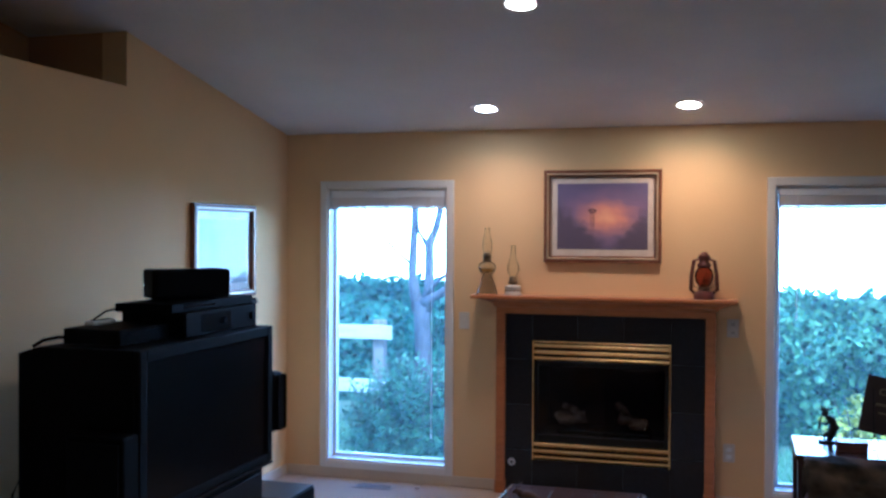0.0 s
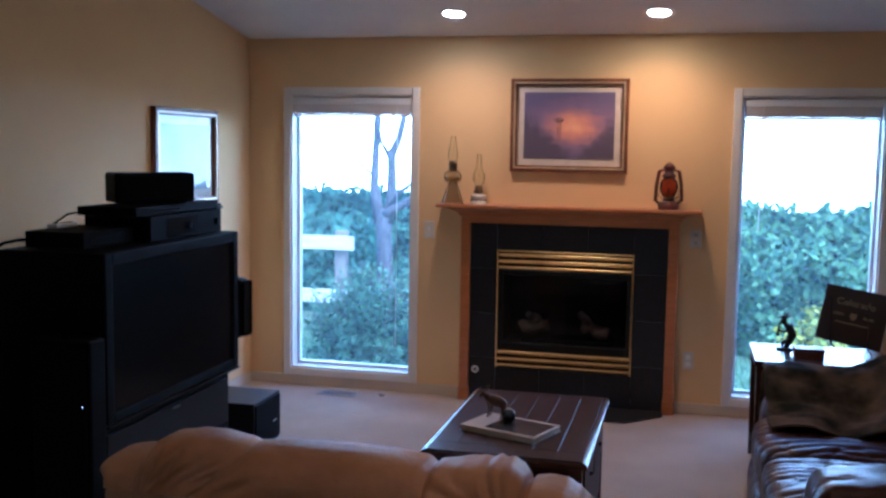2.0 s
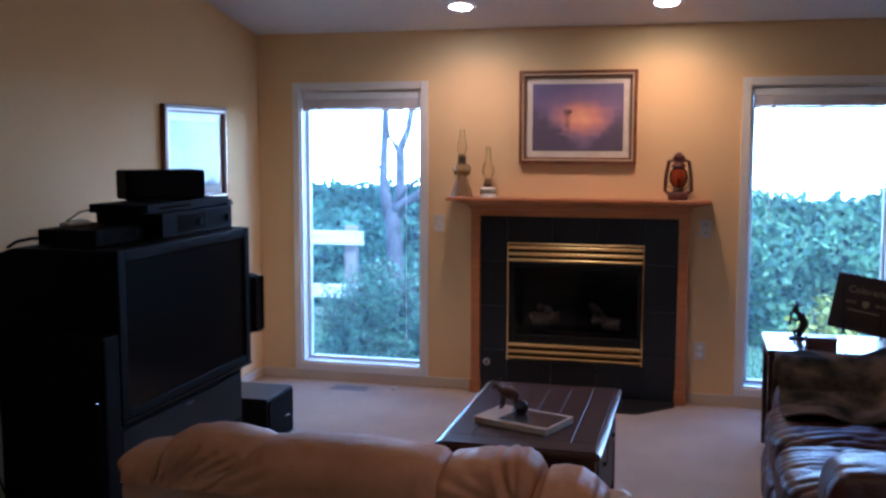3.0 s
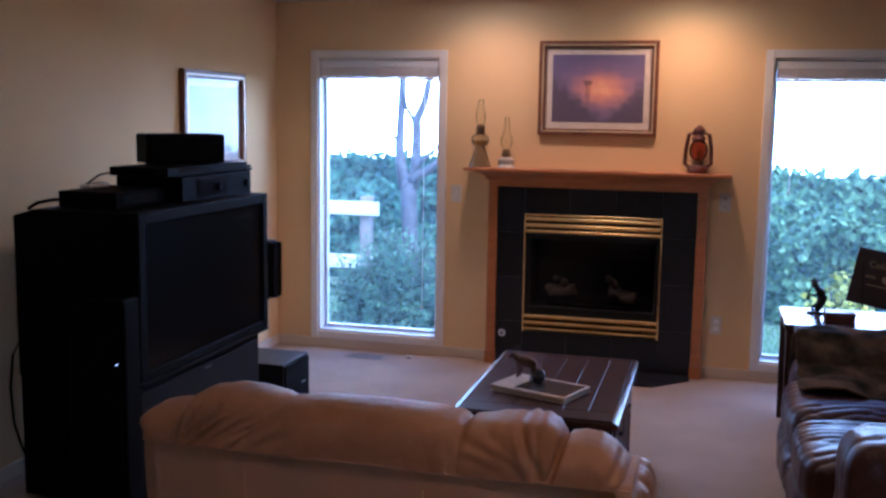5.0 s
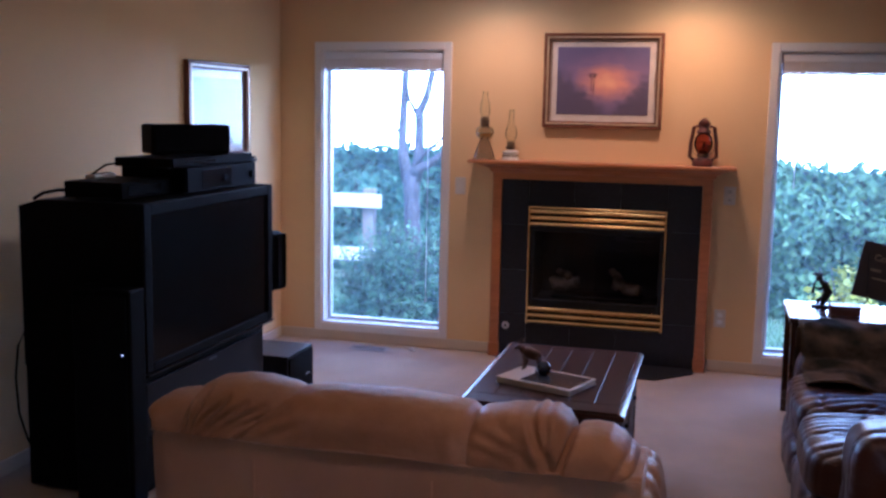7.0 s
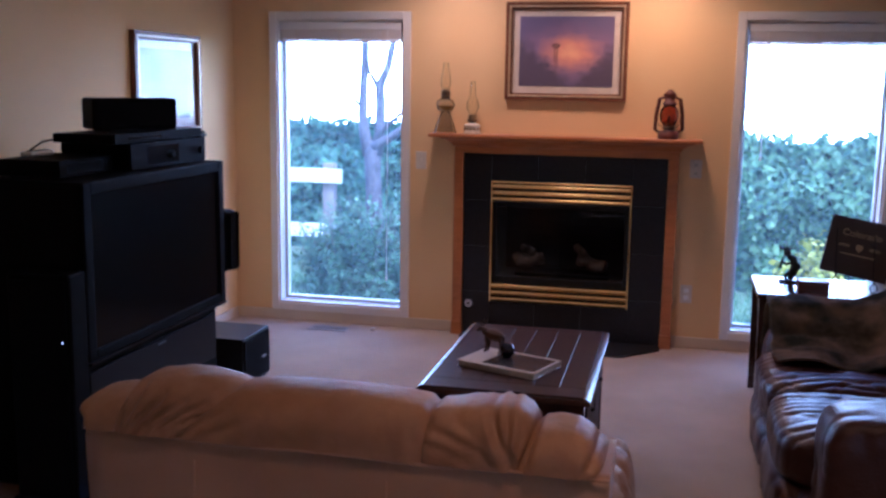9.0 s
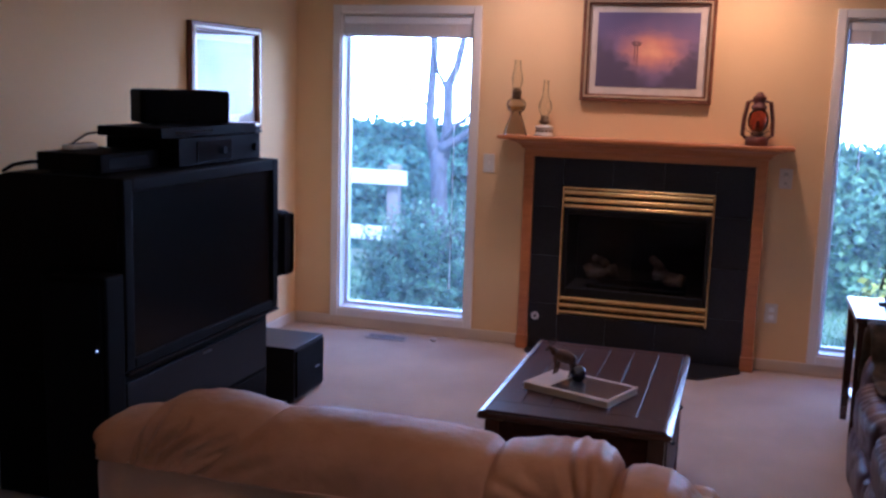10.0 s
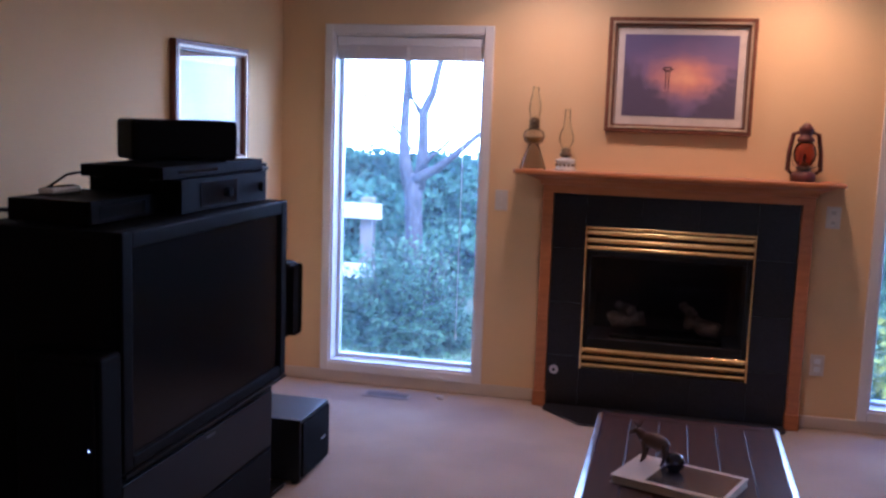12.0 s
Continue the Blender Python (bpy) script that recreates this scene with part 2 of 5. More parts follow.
def cushion(mid, size, power=3.2, wrinkle=0.008, freq=9.0, seed=0, cuts=28, squash=None, fold=None):
    """A stuffed leather form: a rounded box with creases. fold(v, n) may push points along their normal."""
    bm = bmesh.new()
    bmesh.ops.create_cube(bm, size=2)
    bmesh.ops.subdivide_edges(bm, edges=bm.edges, cuts=cuts, use_grid_fill=True)
    for v in bm.verts:
        p = v.co
        length = (abs(p.x) ** power + abs(p.y) ** power + abs(p.z) ** power) ** (1 / power)
        v.co = p / length
        if squash:
            v.co = squash(v.co)
        v.co = Vector((v.co.x * size[0] / 2, v.co.y * size[1] / 2, v.co.z * size[2] / 2))
    bm.normal_update()
    shift = Vector((seed * 7.3, seed * 3.1, seed * 1.7))
    for v in bm.verts:
        n = v.normal.copy()
        w = noise.noise(v.co * freq + shift) * wrinkle
        ridge = 1 - abs(noise.noise(v.co * freq * 0.7 + shift * 2))
        w -= max(0, ridge - 0.86) * wrinkle * 7
        if fold:
            w += fold(v.co, n)
        v.co = v.co + n * w + Vector(mid)
    return bm


def leaves(centres, normals, size, mat_name, seed, droop=0.3):
    """Verts and faces of many small pointed leaves."""
    rng = np.random.default_rng(seed)
    verts, faces = [], []
    for c, n in zip(centres, normals):
        n = Vector(n) + Vector(rng.normal(0, 0.55, 3))
        n.normalize()
        side = n.cross(Vector(rng.normal(0, 1, 3))).normalized()
        tip = n.cross(side)
        tip = (tip + Vector((0, 0, -droop))).normalized()
        s = size * rng.uniform(0.6, 1.3)
        k = len(verts)
        c = Vector(c)
        verts += [c - tip * s * 0.5, c + side * s * 0.36, c + tip * s * 0.6 - n * s * 0.1, c - side * s * 0.36]
        faces += [(k, k + 1, k + 2, k + 3)]
    return verts, faces


def mesh_of(name, verts, faces, mat, parent=None, label=""):
    me = bpy.data.meshes.new(name)
    me.from_pydata([tuple(v) for v in verts], [], faces)
    me.materials.append(mat)
    ob = new(name, me)
    if parent:
        ob.parent = parent
    if label:
        tagged(ob, label)
    return ob

# ---- the room ----
SLOPE, EAVE, RIDGE_Y = 0.182, 2.46, -5.2
ROOM_X, ROOM_Y = 5.9, -9.6
LEDGE_Z, NICHE_Y0, NICHE_Y1, NICHE_X = 2.53, -1.99, -6.2, -0.62


def ceiling_z(y):
    return EAVE - SLOPE * y if y > RIDGE_Y else EAVE - SLOPE * RIDGE_Y + SLOPE * (y - RIDGE_Y)


def holed_wall(x0, x1, z0, z1, y0, y1, holes):
    """A wall in the xz plane with rectangular openings (x0, x1, z0, z1) right through it."""
    xs = sorted({x0, x1, *[h[0] for h in holes], *[h[1] for h in holes]})
    zs = sorted({z0, z1, *[h[2] for h in holes], *[h[3] for h in holes]})

    def solid(i, j):
        if not (0 <= i < len(xs) - 1 and 0 <= j < len(zs) - 1):
            return False
        cx, cz = (xs[i] + xs[i + 1]) / 2, (zs[j] + zs[j + 1]) / 2
        return not any(h[0] < cx < h[1] and h[2] < cz < h[3] for h in holes)
    bm = bmesh.new()

    def quad(*pts):
        bm.faces.new([bm.verts.new(p) for p in pts])
    for i in range(len(xs) - 1):
        for j in range(len(zs) - 1):
            if not solid(i, j):
                continue
            a, b, c, d = xs[i], xs[i + 1], zs[j], zs[j + 1]
            quad((a, y0, c), (b, y0, c), (b, y0, d), (a, y0, d))
            quad((a, y1, c), (a, y1, d), (b, y1, d), (b, y1, c))
            if not solid(i - 1, j):
                quad((a, y0, c), (a, y0, d), (a, y1, d), (a, y1, c))
            if not solid(i + 1, j):
                quad((b, y0, c), (b, y1, c), (b, y1, d), (b, y0, d))
            if not solid(i, j - 1):
                quad((a, y0, c), (a, y1, c), (b, y1, c), (b, y0, c))
            if not solid(i, j + 1):
                quad((a, y0, d), (b, y0, d), (b, y1, d), (a, y1, d))
    bmesh.ops.remove_doubles(bm, verts=bm.verts, dist=1e-5)
    bmesh.ops.recalc_face_normals(bm, faces=bm.faces)
    return bm


W1 = (0.32, 1.210, 0.122, 2.068)
W2 = (3.370, 4.222, 0.122, 2.066)
FIRE = (1.85, 2.72, 0.10, 1.02)
structure("wall_north", holed_wall(-0.15, ROOM_X + 0.15, 0, EAVE + 0.02, 0, 0.15, [W1, W2, FIRE]), M_WALL,
          "cream yellow painted wall round the fireplace and windows", "wall")
top = 0.03
structure("wall_west", prism([(0, 0), (ROOM_Y, 0), (ROOM_Y, ceiling_z(ROOM_Y) + top), (RIDGE_Y - 1.0, ceiling_z(RIDGE_Y - 1.0) + top), (NICHE_Y1, LEDGE_Z),
                              (NICHE_Y0, LEDGE_Z), (NICHE_Y0, ceiling_z(NICHE_Y0) + top), (0, EAVE + 0.01)], "x", -0.15, 0), M_WALL,
          "cream yellow painted wall with a plant ledge cut into its top", "wall")
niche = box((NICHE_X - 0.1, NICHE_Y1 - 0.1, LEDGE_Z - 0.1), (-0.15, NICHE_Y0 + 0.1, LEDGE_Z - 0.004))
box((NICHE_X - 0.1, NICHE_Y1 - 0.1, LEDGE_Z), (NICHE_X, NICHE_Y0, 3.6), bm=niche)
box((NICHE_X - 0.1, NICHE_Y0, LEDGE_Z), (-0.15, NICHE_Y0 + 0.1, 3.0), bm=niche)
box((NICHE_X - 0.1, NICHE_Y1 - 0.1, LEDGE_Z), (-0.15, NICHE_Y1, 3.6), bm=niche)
structure("wall_niche", niche, M_NICHE, "tan recess above the plant ledge, darker than the wall", "wall")
structure("wall_east", prism([(0, 0), (ROOM_Y, 0), (ROOM_Y, ceiling_z(ROOM_Y) + top), (RIDGE_Y, ceiling_z(RIDGE_Y) + top), (0, EAVE + 0.01)], "x", ROOM_X, ROOM_X + 0.15),
          M_WALL, "cream yellow painted side wall", "wall")
# invented opening behind the camera, lets sky light fill the room
FILL_HOLE = (4.45, 5.3, 0.9, 2.06)
structure("wall_south", holed_wall(-0.15, ROOM_X + 0.15, 0, ceiling_z(ROOM_Y) + top, ROOM_Y - 0.15, ROOM_Y, [FILL_HOLE]), M_WALL, "cream yellow painted wall at the room's end", "wall")
structure("ceiling", prism([(0.2, EAVE - SLOPE * 0.2), (RIDGE_Y, ceiling_z(RIDGE_Y)), (ROOM_Y - 0.2, ceiling_z(ROOM_Y - 0.2)), (ROOM_Y - 0.2, ceiling_z(ROOM_Y) + 0.12),
                            (RIDGE_Y, ceiling_z(RIDGE_Y) + 0.14), (0.2, EAVE + 0.1)], "x", -0.8, ROOM_X + 0.2), M_CEIL,
          "off-white textured vaulted ceiling", "ceiling")
floor_bm = box((-0.15, ROOM_Y - 0.15, -0.1), (ROOM_X + 0.15, 0.15, 0))
structure("floor", floor_bm, M_CARPET, "beige wall-to-wall carpet", "carpet")


def baseboard(name, lo, hi):
    structure(name, box(lo, hi, 0.006), M_BASE, "low cream painted baseboard", "baseboard")


baseboard("baseboard_north_a", (0.013, -0.013, 0), (1.583, 0.0, 0.072))
baseboard("baseboard_north_b", (3.017, -0.013, 0), (ROOM_X, 0.0, 0.072))
baseboard("baseboard_west", (0.0, ROOM_Y, 0), (0.013, -0.013, 0.072))
baseboard("baseboard_east", (ROOM_X - 0.013, ROOM_Y, 0), (ROOM_X, -0.013, 0.072))


# ---- windows ----
def window(name, hole, cord_x, cord_len):
    x0, x1, z0, z1 = hole
    w = tagged(new(name), "tall fixed window with white trim and raised blind", "window", kind="structure")
    t = 0.052
    fr = bmesh.new()
    box((x0 - t, -0.02, z0 - t), (x0, 0, z1 + t), 0.004, bm=fr)
    box((x1, -0.02, z0 - t), (x1 + t, 0, z1 + t), 0.004, bm=fr)
    box((x0, -0.02, z1), (x1, 0, z1 + t), 0.004, bm=fr)
    box((x0, -0.02, z0 - t), (x1, 0, z0), 0.004, bm=fr)
    part("trim", fr, M_TRIM, w)
    jb = bmesh.new()
    box((x0, -0.006, z0), (x0 + 0.012, 0.14, z1), bm=jb)
    box((x1 - 0.012, -0.006, z0), (x1, 0.14, z1), bm=jb)
    box((x0 + 0.012, -0.006, z1 - 0.012), (x1 - 0.012, 0.14, z1), bm=jb)
    part("jamb", jb, M_TRIM, w)
    part("window_sill", box((x0 + 0.012, -0.012, z0), (x1 - 0.012, 0.14, z0 + 0.014), 0.004), M_TRIM, w)
    vf = bmesh.new()
    a, b, c, d, f = x0 + 0.012, x1 - 0.012, z0 + 0.014, z1 - 0.012, 0.020
    box((a, 0.085, c), (a + f, 0.135, d), 0.005, bm=vf)
    box((b - f, 0.085, c), (b, 0.135, d), 0.005, bm=vf)
    box((a + f, 0.085, d - f), (b - f, 0.135, d), 0.005, bm=vf)
    box((a + f, 0.085, c), (b - f, 0.135, c + f), 0.005, bm=vf)
    part("window_frame", vf, M_VINYL, w)
    pane = bmesh.new()
    bmesh.ops.create_grid(pane, x_segments=1, y_segments=1, size=0.5, matrix=Matrix.Translation(((a + b) / 2, 0.11, (c + d) / 2)) @ pose(0, 0, 0, 90) @ Matrix.Diagonal((b - a - 2 * f + 0.01, d - c - 2 * f + 0.01, 1, 1)))
    p = part("pane", pane, M_PANE, w)
    p.visible_shadow = False

    blind = thing("window_blind", "taupe slatted blind drawn up under a white headrail", "blind", ((x0 + x1) / 2, 0.03, z1 - 0.146))
    part("headrail", box((x0 + 0.016, 0.005, z1 - 0.065), (x1 - 0.016, 0.07, z1 - 0.014), 0.004), M_VINYL, blind)
    for k in range(7):
        z = z1 - 0.0652 - k * 0.0092
        sl = box((x0 + 0.02, 0.008 + 0.003 * (k % 2), z - 0.0091), (x1 - 0.02, 0.062 + 0.003 * (k % 2), z), 0.0015, 1)
        part("slat", sl, M_BLIND, blind)
    part("bottom_rail", box((x0 + 0.02, 0.008, z1 - 0.146), (x1 - 0.02, 0.064, z1 - 0.132), 0.004), M_BLIND, blind)
    for k in (0.16, 0.5, 0.84):
        xx = x0 + (x1 - x0) * k
        part("ladder_tape", box((xx - 0.012, 0.0065, z1 - 0.148), (xx + 0.012, 0.0078, z1 - 0.068)), M_TAPE, blind)
    cord = tube([(cord_x, 0.0, z1 - 0.07), (cord_x + 0.002, 0.0, z1 - cord_len * 0.5), (cord_x, 0.0, z1 - cord_len)], 0.0022, 6)
    part("cord", cord, M_VINYL, blind)
    part("cord_pull", lathe([(0, 0), (0.005, 0.002), (0.006, 0.02), (0.002, 0.035), (0, 0.036)], 10, at=(cord_x, 0.0, z1 - cord_len - 0.03)), M_VINYL, blind)
    return w


window("window_1", W1, 1.10, 1.72)
window("window_2", W2, 3.50, 0.82)

# frame of the invented opening, never in view
fill_window = tagged(new("added_fill_window"), "added unseen opening with white frame, letting in fill light", "window", kind="structure")
pf = bmesh.new()
for x in (FILL_HOLE[0], (FILL_HOLE[0] + FILL_HOLE[1]) / 2 - 0.03, FILL_HOLE[1] - 0.06):
    box((x, ROOM_Y - 0.11, FILL_HOLE[2]), (x + 0.06, ROOM_Y - 0.05, FILL_HOLE[3] - 0.06), 0.005, bm=pf)
box((FILL_HOLE[0], ROOM_Y - 0.11, FILL_HOLE[3] - 0.06), (FILL_HOLE[1], ROOM_Y - 0.05, FILL_HOLE[3]), 0.005, bm=pf)
part("window_frame", pf, M_VINYL, fill_window)

# ---- recessed ceiling lamps ----
def can_lamp(x, y, energy, color, bulb, cone=150):
    z = ceiling_z(y)
    tilt = math.degrees(math.atan(SLOPE))
    e = thing("recessed_light", "lit recessed ceiling light with white trim ring", "ceiling light", (x, y, z), 0, "recessed ceiling lights")
    e.matrix_basis = pose(x, y, z, -tilt, 0, 0)
    ring = lathe([(0.066, -0.001), (0.068, -0.006), (0.092, -0.008), (0.097, -0.001)], 40)
    part("trim_ring", ring, M_TRIM, e, local=True, smooth=True)
    lens = lathe([(0, -0.010), (0.03, -0.0095), (0.055, -0.006), (0.064, -0.002)], 32)
    part("bulb", lens, bulb, e, "glowing bulb face", local=True, smooth=True)
    d = bpy.data.lights.new("can_light", "SPOT")
    d.energy, d.color, d.spot_size, d.spot_blend, d.shadow_soft_size = energy, color, radians(cone), 0.9, 0.07
    lamp = new("can_light", d)
    lamp.matrix_world = look((x, y, z - 0.03), (x, y, z - 2))


M_BULB_WARM = glow("warm_bulb", (1.0, 0.74, 0.42), 22)
M_BULB = glow("white_bulb", (1.0, 0.86, 0.66), 16)
can_lamp(1.60, -0.476, LAMP_1, (1.0, 0.47, 0.16), M_BULB)
can_lamp(2.85, -0.43, LAMP_2, (1.0, 0.41, 0.115), M_BULB_WARM)
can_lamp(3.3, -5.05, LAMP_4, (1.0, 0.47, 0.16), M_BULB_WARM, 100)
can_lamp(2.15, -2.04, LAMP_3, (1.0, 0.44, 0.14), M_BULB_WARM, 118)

# ---- fireplace ----
fire = thing("fireplace", "gas fireplace with oak mantel, black tile and brass louvres", "fireplace", (2.3, -0.05, 0))
FX0, FX1, FTOP = 1.645, 2.948, 1.216
IX0, IX1, IZ0, IZ1 = 1.83, 2.738, 0.235, 1.041
backing = bmesh.new()
box((FX0, -0.055, 0.012), (IX0 + 0.03, -0.001, FTOP), bm=backing)
box((IX1 - 0.03, -0.055, 0.012), (FX1, -0.001, FTOP), bm=backing)
box((IX0 + 0.03, -0.055, IZ1 - 0.03), (IX1 - 0.03, -0.001, FTOP), bm=backing)
box((IX0 + 0.03, -0.055, 0.012), (IX1 - 0.03, -0.001, IZ0 + 0.03), bm=backing)
surround = part("surround", backing, M_GROUT, fire, "black granite tile surround")
g = 0.0012
for z0, z1 in ((0.012, 0.30), (0.30, 0.605), (0.605, 0.91), (0.91, FTOP)):
    for x0, x1 in ((FX0, IX0), (IX1, FX1)):
        part("tile", box((x0 + g, -0.062, z0 + g), (x1 - g, -0.055, z1 - g)), M_GRANITE, surround)
for k in range(3):
    w = (IX1 - IX0) / 3
    for z0, z1 in ((IZ1, FTOP), (0.012, IZ0)):
        part("tile", box((IX0 + k * w + g, -0.062, z0 + g), (IX0 + (k + 1) * w - g, -0.055, z1 - g)), M_GRANITE, surround)
hearth_out = [(1.648, -0.001), (1.648, -0.155), (1.87, -0.385), (2.727, -0.385), (2.95, -0.155), (2.95, -0.001)]
part("hearth", prism(hearth_out, "z", 0.0, 0.012), M_GRANITE, fire, "black granite hearth slab with clipped corners")
for x0, x1 in ((1.583, 1.645), (2.95, 3.015)):
    leg = box((x0, -0.088, 0.0), (x1, -0.001, 1.245), 0.004)
    box((x0 - 0.006, -0.094, 0.0), (x1 + 0.006, -0.001, 0.09), 0.005, bm=leg)
    part("mantel_leg", leg, M_OAK, fire, "honey oak upright")
head = box((1.583, -0.0885, 1.2165), (3.015, -0.001, 1.262), 0.003)
part("mantel_header", head, M_OAK_H, fire, "honey oak header")
crown = bmesh.new()
levels = [(0.0, 1.2585), (0.012, 1.264), (0.02, 1.282), (0.05, 1.300), (0.085, 1.311), (0.09, 1.318)]
rows = []
for out, z in levels:
    rows.append([crown.verts.new(p) for p in ((1.583 - out, -0.002, z), (1.583 - out, -0.088 - out * 0.75, z), (3.015 + out, -0.088 - out * 0.75, z), (3.015 + out, -0.002, z))])
for a, b in zip(rows, rows[1:]):
    for k in range(4):
        crown.faces.new((a[k], a[(k + 1) % 4], b[(k + 1) % 4], b[k]))
crown.faces.new(rows[0])
crown.faces.new(rows[-1])
bmesh.ops.recalc_face_normals(crown, faces=crown.faces)
part("crown_moulding", crown, M_OAK_H, fire)
part("mantel_shelf", box((1.425, -0.182, 1.3185), (3.148, -0.001, 1.341), 0.006, 3), M_OAK_H, fire, "honey oak mantel shelf")

# brass framed insert
insert_bm = bmesh.new()
box((IX0, -0.078, IZ0), (IX0 + 0.013, -0.05, IZ1), 0.003, bm=insert_bm)
box((IX1 - 0.013, -0.078, IZ0), (IX1, -0.05, IZ1), 0.003, bm=insert_bm)
box((IX0 + 0.013, -0.078, IZ1 - 0.014), (IX1 - 0.013, -0.05, IZ1), 0.003, bm=insert_bm)
insert = part("insert_frame", insert_bm, M_BRASS, fire, "polished brass frame")


def louvre(z0, z1, lean):
    a, b = IX0 + 0.015, IX1 - 0.015
    mid = (z0 + z1) / 2
    half = (z1 - z0) / 2 - 0.003
    arc = [(-0.058 - 0.022 * max(0.0, math.cos(t)) ** 0.5 - 0.004 * math.sin(t), mid + half * math.sin(t)) for t in [radians(-90 + 20 * k) for k in range(10)]]
    return prism([(-0.050, z0 + 0.004), *arc, (-0.050, z1 - 0.004)], "x", a, b)


for z0, z1 in ((0.905, 0.938), (0.944, 0.981), (0.988, 1.024), (0.238, 0.272), (0.279, 0.316), (0.323, 0.362)):
    part("louvre", louvre(z0, z1, 0.5), M_BRASS, insert, "polished brass louvre slat")
fb = bmesh.new()
gx0, gx1, gz0, gz1 = IX0 + 0.016, IX1 - 0.016, 0.366, 0.902
box((gx0, -0.066, gz0), (gx0 + 0.024, -0.045, gz1), 0.004, bm=fb)
box((gx1 - 0.024, -0.066, gz0), (gx1, -0.045, gz1), 0.004, bm=fb)
box((gx0 + 0.024, -0.066, gz1 - 0.03), (gx1 - 0.024, -0.045, gz1), 0.004, bm=fb)
box((gx0 + 0.024, -0.066, gz0), (gx1 - 0.024, -0.045, gz0 + 0.045), 0.004, bm=fb)
box((IX0 + 0.014, -0.045, IZ0 + 0.002), (IX1 - 0.014, -0.03, gz0), bm=fb)
box((IX0 + 0.014, -0.045, gz1), (IX1 - 0.014, -0.03, IZ1 - 0.015), bm=fb)
part("door_frame", fb, M_BLACKMETAL, insert, "black steel glass surround")
pane = bmesh.new()
bmesh.ops.create_grid(pane, x_segments=1, y_segments=1, size=0.5, matrix=Matrix.Translation(((gx0 + gx1) / 2, -0.05, (gz0 + gz1) / 2)) @ pose(0, 0, 0, 90) @ Matrix.Diagonal((gx1 - gx0 - 0.044, gz1 - gz0 - 0.06, 1, 1)))
part("door_glass", pane, M_FIREGLASS, insert, "dark firebox glass").visible_shadow = False
fbx = bmesh.new()
box((FIRE[0] + 0.002, -0.028, 0.33), (FIRE[1] - 0.002, 0.36, 0.40), bm=fbx)
box((FIRE[0] + 0.002, 0.34, 0.40), (FIRE[1] - 0.002, 0.36, 0.98), bm=fbx)
box((FIRE[0] + 0.002, -0.028, 0.98), (FIRE[1] - 0.002, 0.36, 1.0), bm=fbx)
box((FIRE[0] + 0.002, -0.028, 0.40), (FIRE[0] + 0.02, 0.34, 0.98), bm=fbx)
box((FIRE[1] - 0.02, -0.028, 0.40), (FIRE[1] - 0.002, 0.34, 0.98), bm=fbx)
part("firebox", fbx, M_FIREBRICK, insert, "sooty black firebox")


def log(a, b, r, seed):
    pts, radii = [], []
    for k in range(9):
        t = k / 8
        p = Vector(a).lerp(Vector(b), t) + Vector((0, 0, 0.02 * noise.noise(Vector((t * 3, seed, 0)))))
        pts.append(p)
        radii.append(r * (0.85 + 0.35 * noise.noise(Vector((t * 4, seed, 5)))))
    return tube(pts, radii, 10)


for k, (a, b, r) in enumerate((((1.98, 0.04, 0.50), (2.17, 0.08, 0.52), 0.05), ((2.40, 0.08, 0.53), (2.58, 0.04, 0.48), 0.05),
                               ((2.10, 0.03, 0.56), (2.02, 0.14, 0.57), 0.03), ((2.44, 0.03, 0.57), (2.38, 0.14, 0.60), 0.03))):
    part("log", log(a, b, r, k * 3.7), M_LOG, insert, "pale ceramic gas log", smooth=True)
part("burner", box((1.98, 0.03, 0.40), (2.60, 0.26, 0.43), 0.01), M_BLACKMETAL, insert)
key = bmesh.new()
bmesh.ops.create_cone(key, cap_ends=True, segments=28, radius1=0.026, radius2=0.024, depth=0.004, matrix=Matrix.Translation((1.69, -0.0645, 0.213)) @ pose(0, 0, 0, 90))
valve = part("gas_valve_plate", key, material("brushed_chrome", (0.72, 0.72, 0.70), 0.3, 1.0, scale=20), fire, "round chrome gas key plate")
hole = bmesh.new()
bmesh.ops.create_cone(hole, cap_ends=True, segments=16, radius1=0.009, radius2=0.009, depth=0.006, matrix=Matrix.Translation((1.69, -0.0665, 0.213)) @ pose(0, 0, 0, 90))
part("key_hole", hole, M_BLACKMETAL, valve)

# ---- television corner ----
TVX0, TVX1, TVY0, TVY1, TVZ = 0.21, 0.80, -3.085, -1.868, 1.265
tv = thing("projection_television", "large black rear-projection television cabinet against the wall", "television", (0.5, -2.48, 0))
part("base_cabinet", box((TVX0 + 0.002, TVY0 + 0.003, 0.02), (TVX1 - 0.05, TVY1 - 0.02, 0.5495), 0.004), M_BLACKSATIN, tv)
part("plinth", box((TVX0 + 0.05, TVY0 + 0.04, 0.0), (TVX1 - 0.08, TVY1 - 0.04, 0.022)), M_BLACKMETAL, tv)
part("upper_cabinet", prism([(TVX0, 0.55), (TVX1 - 0.03, 0.55), (TVX1 - 0.03, TVZ), (TVX0 + 0.1, TVZ), (TVX0, TVZ - 0.03)], "y", TVY0, TVY1), M_BLACKPLASTIC, tv)
part("lip", prism([(TVX1 - 0.0498, 0.53), (TVX1 - 0.045, 0.53), (TVX1 + 0.004, 0.545), (TVX1 + 0.006, 0.556), (TVX1 - 0.0498, 0.5495)], "y", TVY0 + 0.004, TVY1 - 0.004), M_GREYPANEL, tv)
bez = bmesh.new()
box((TVX1 - 0.03, TVY0, 0.557), (TVX1, TVY0 + 0.055, TVZ), 0.006, bm=bez)
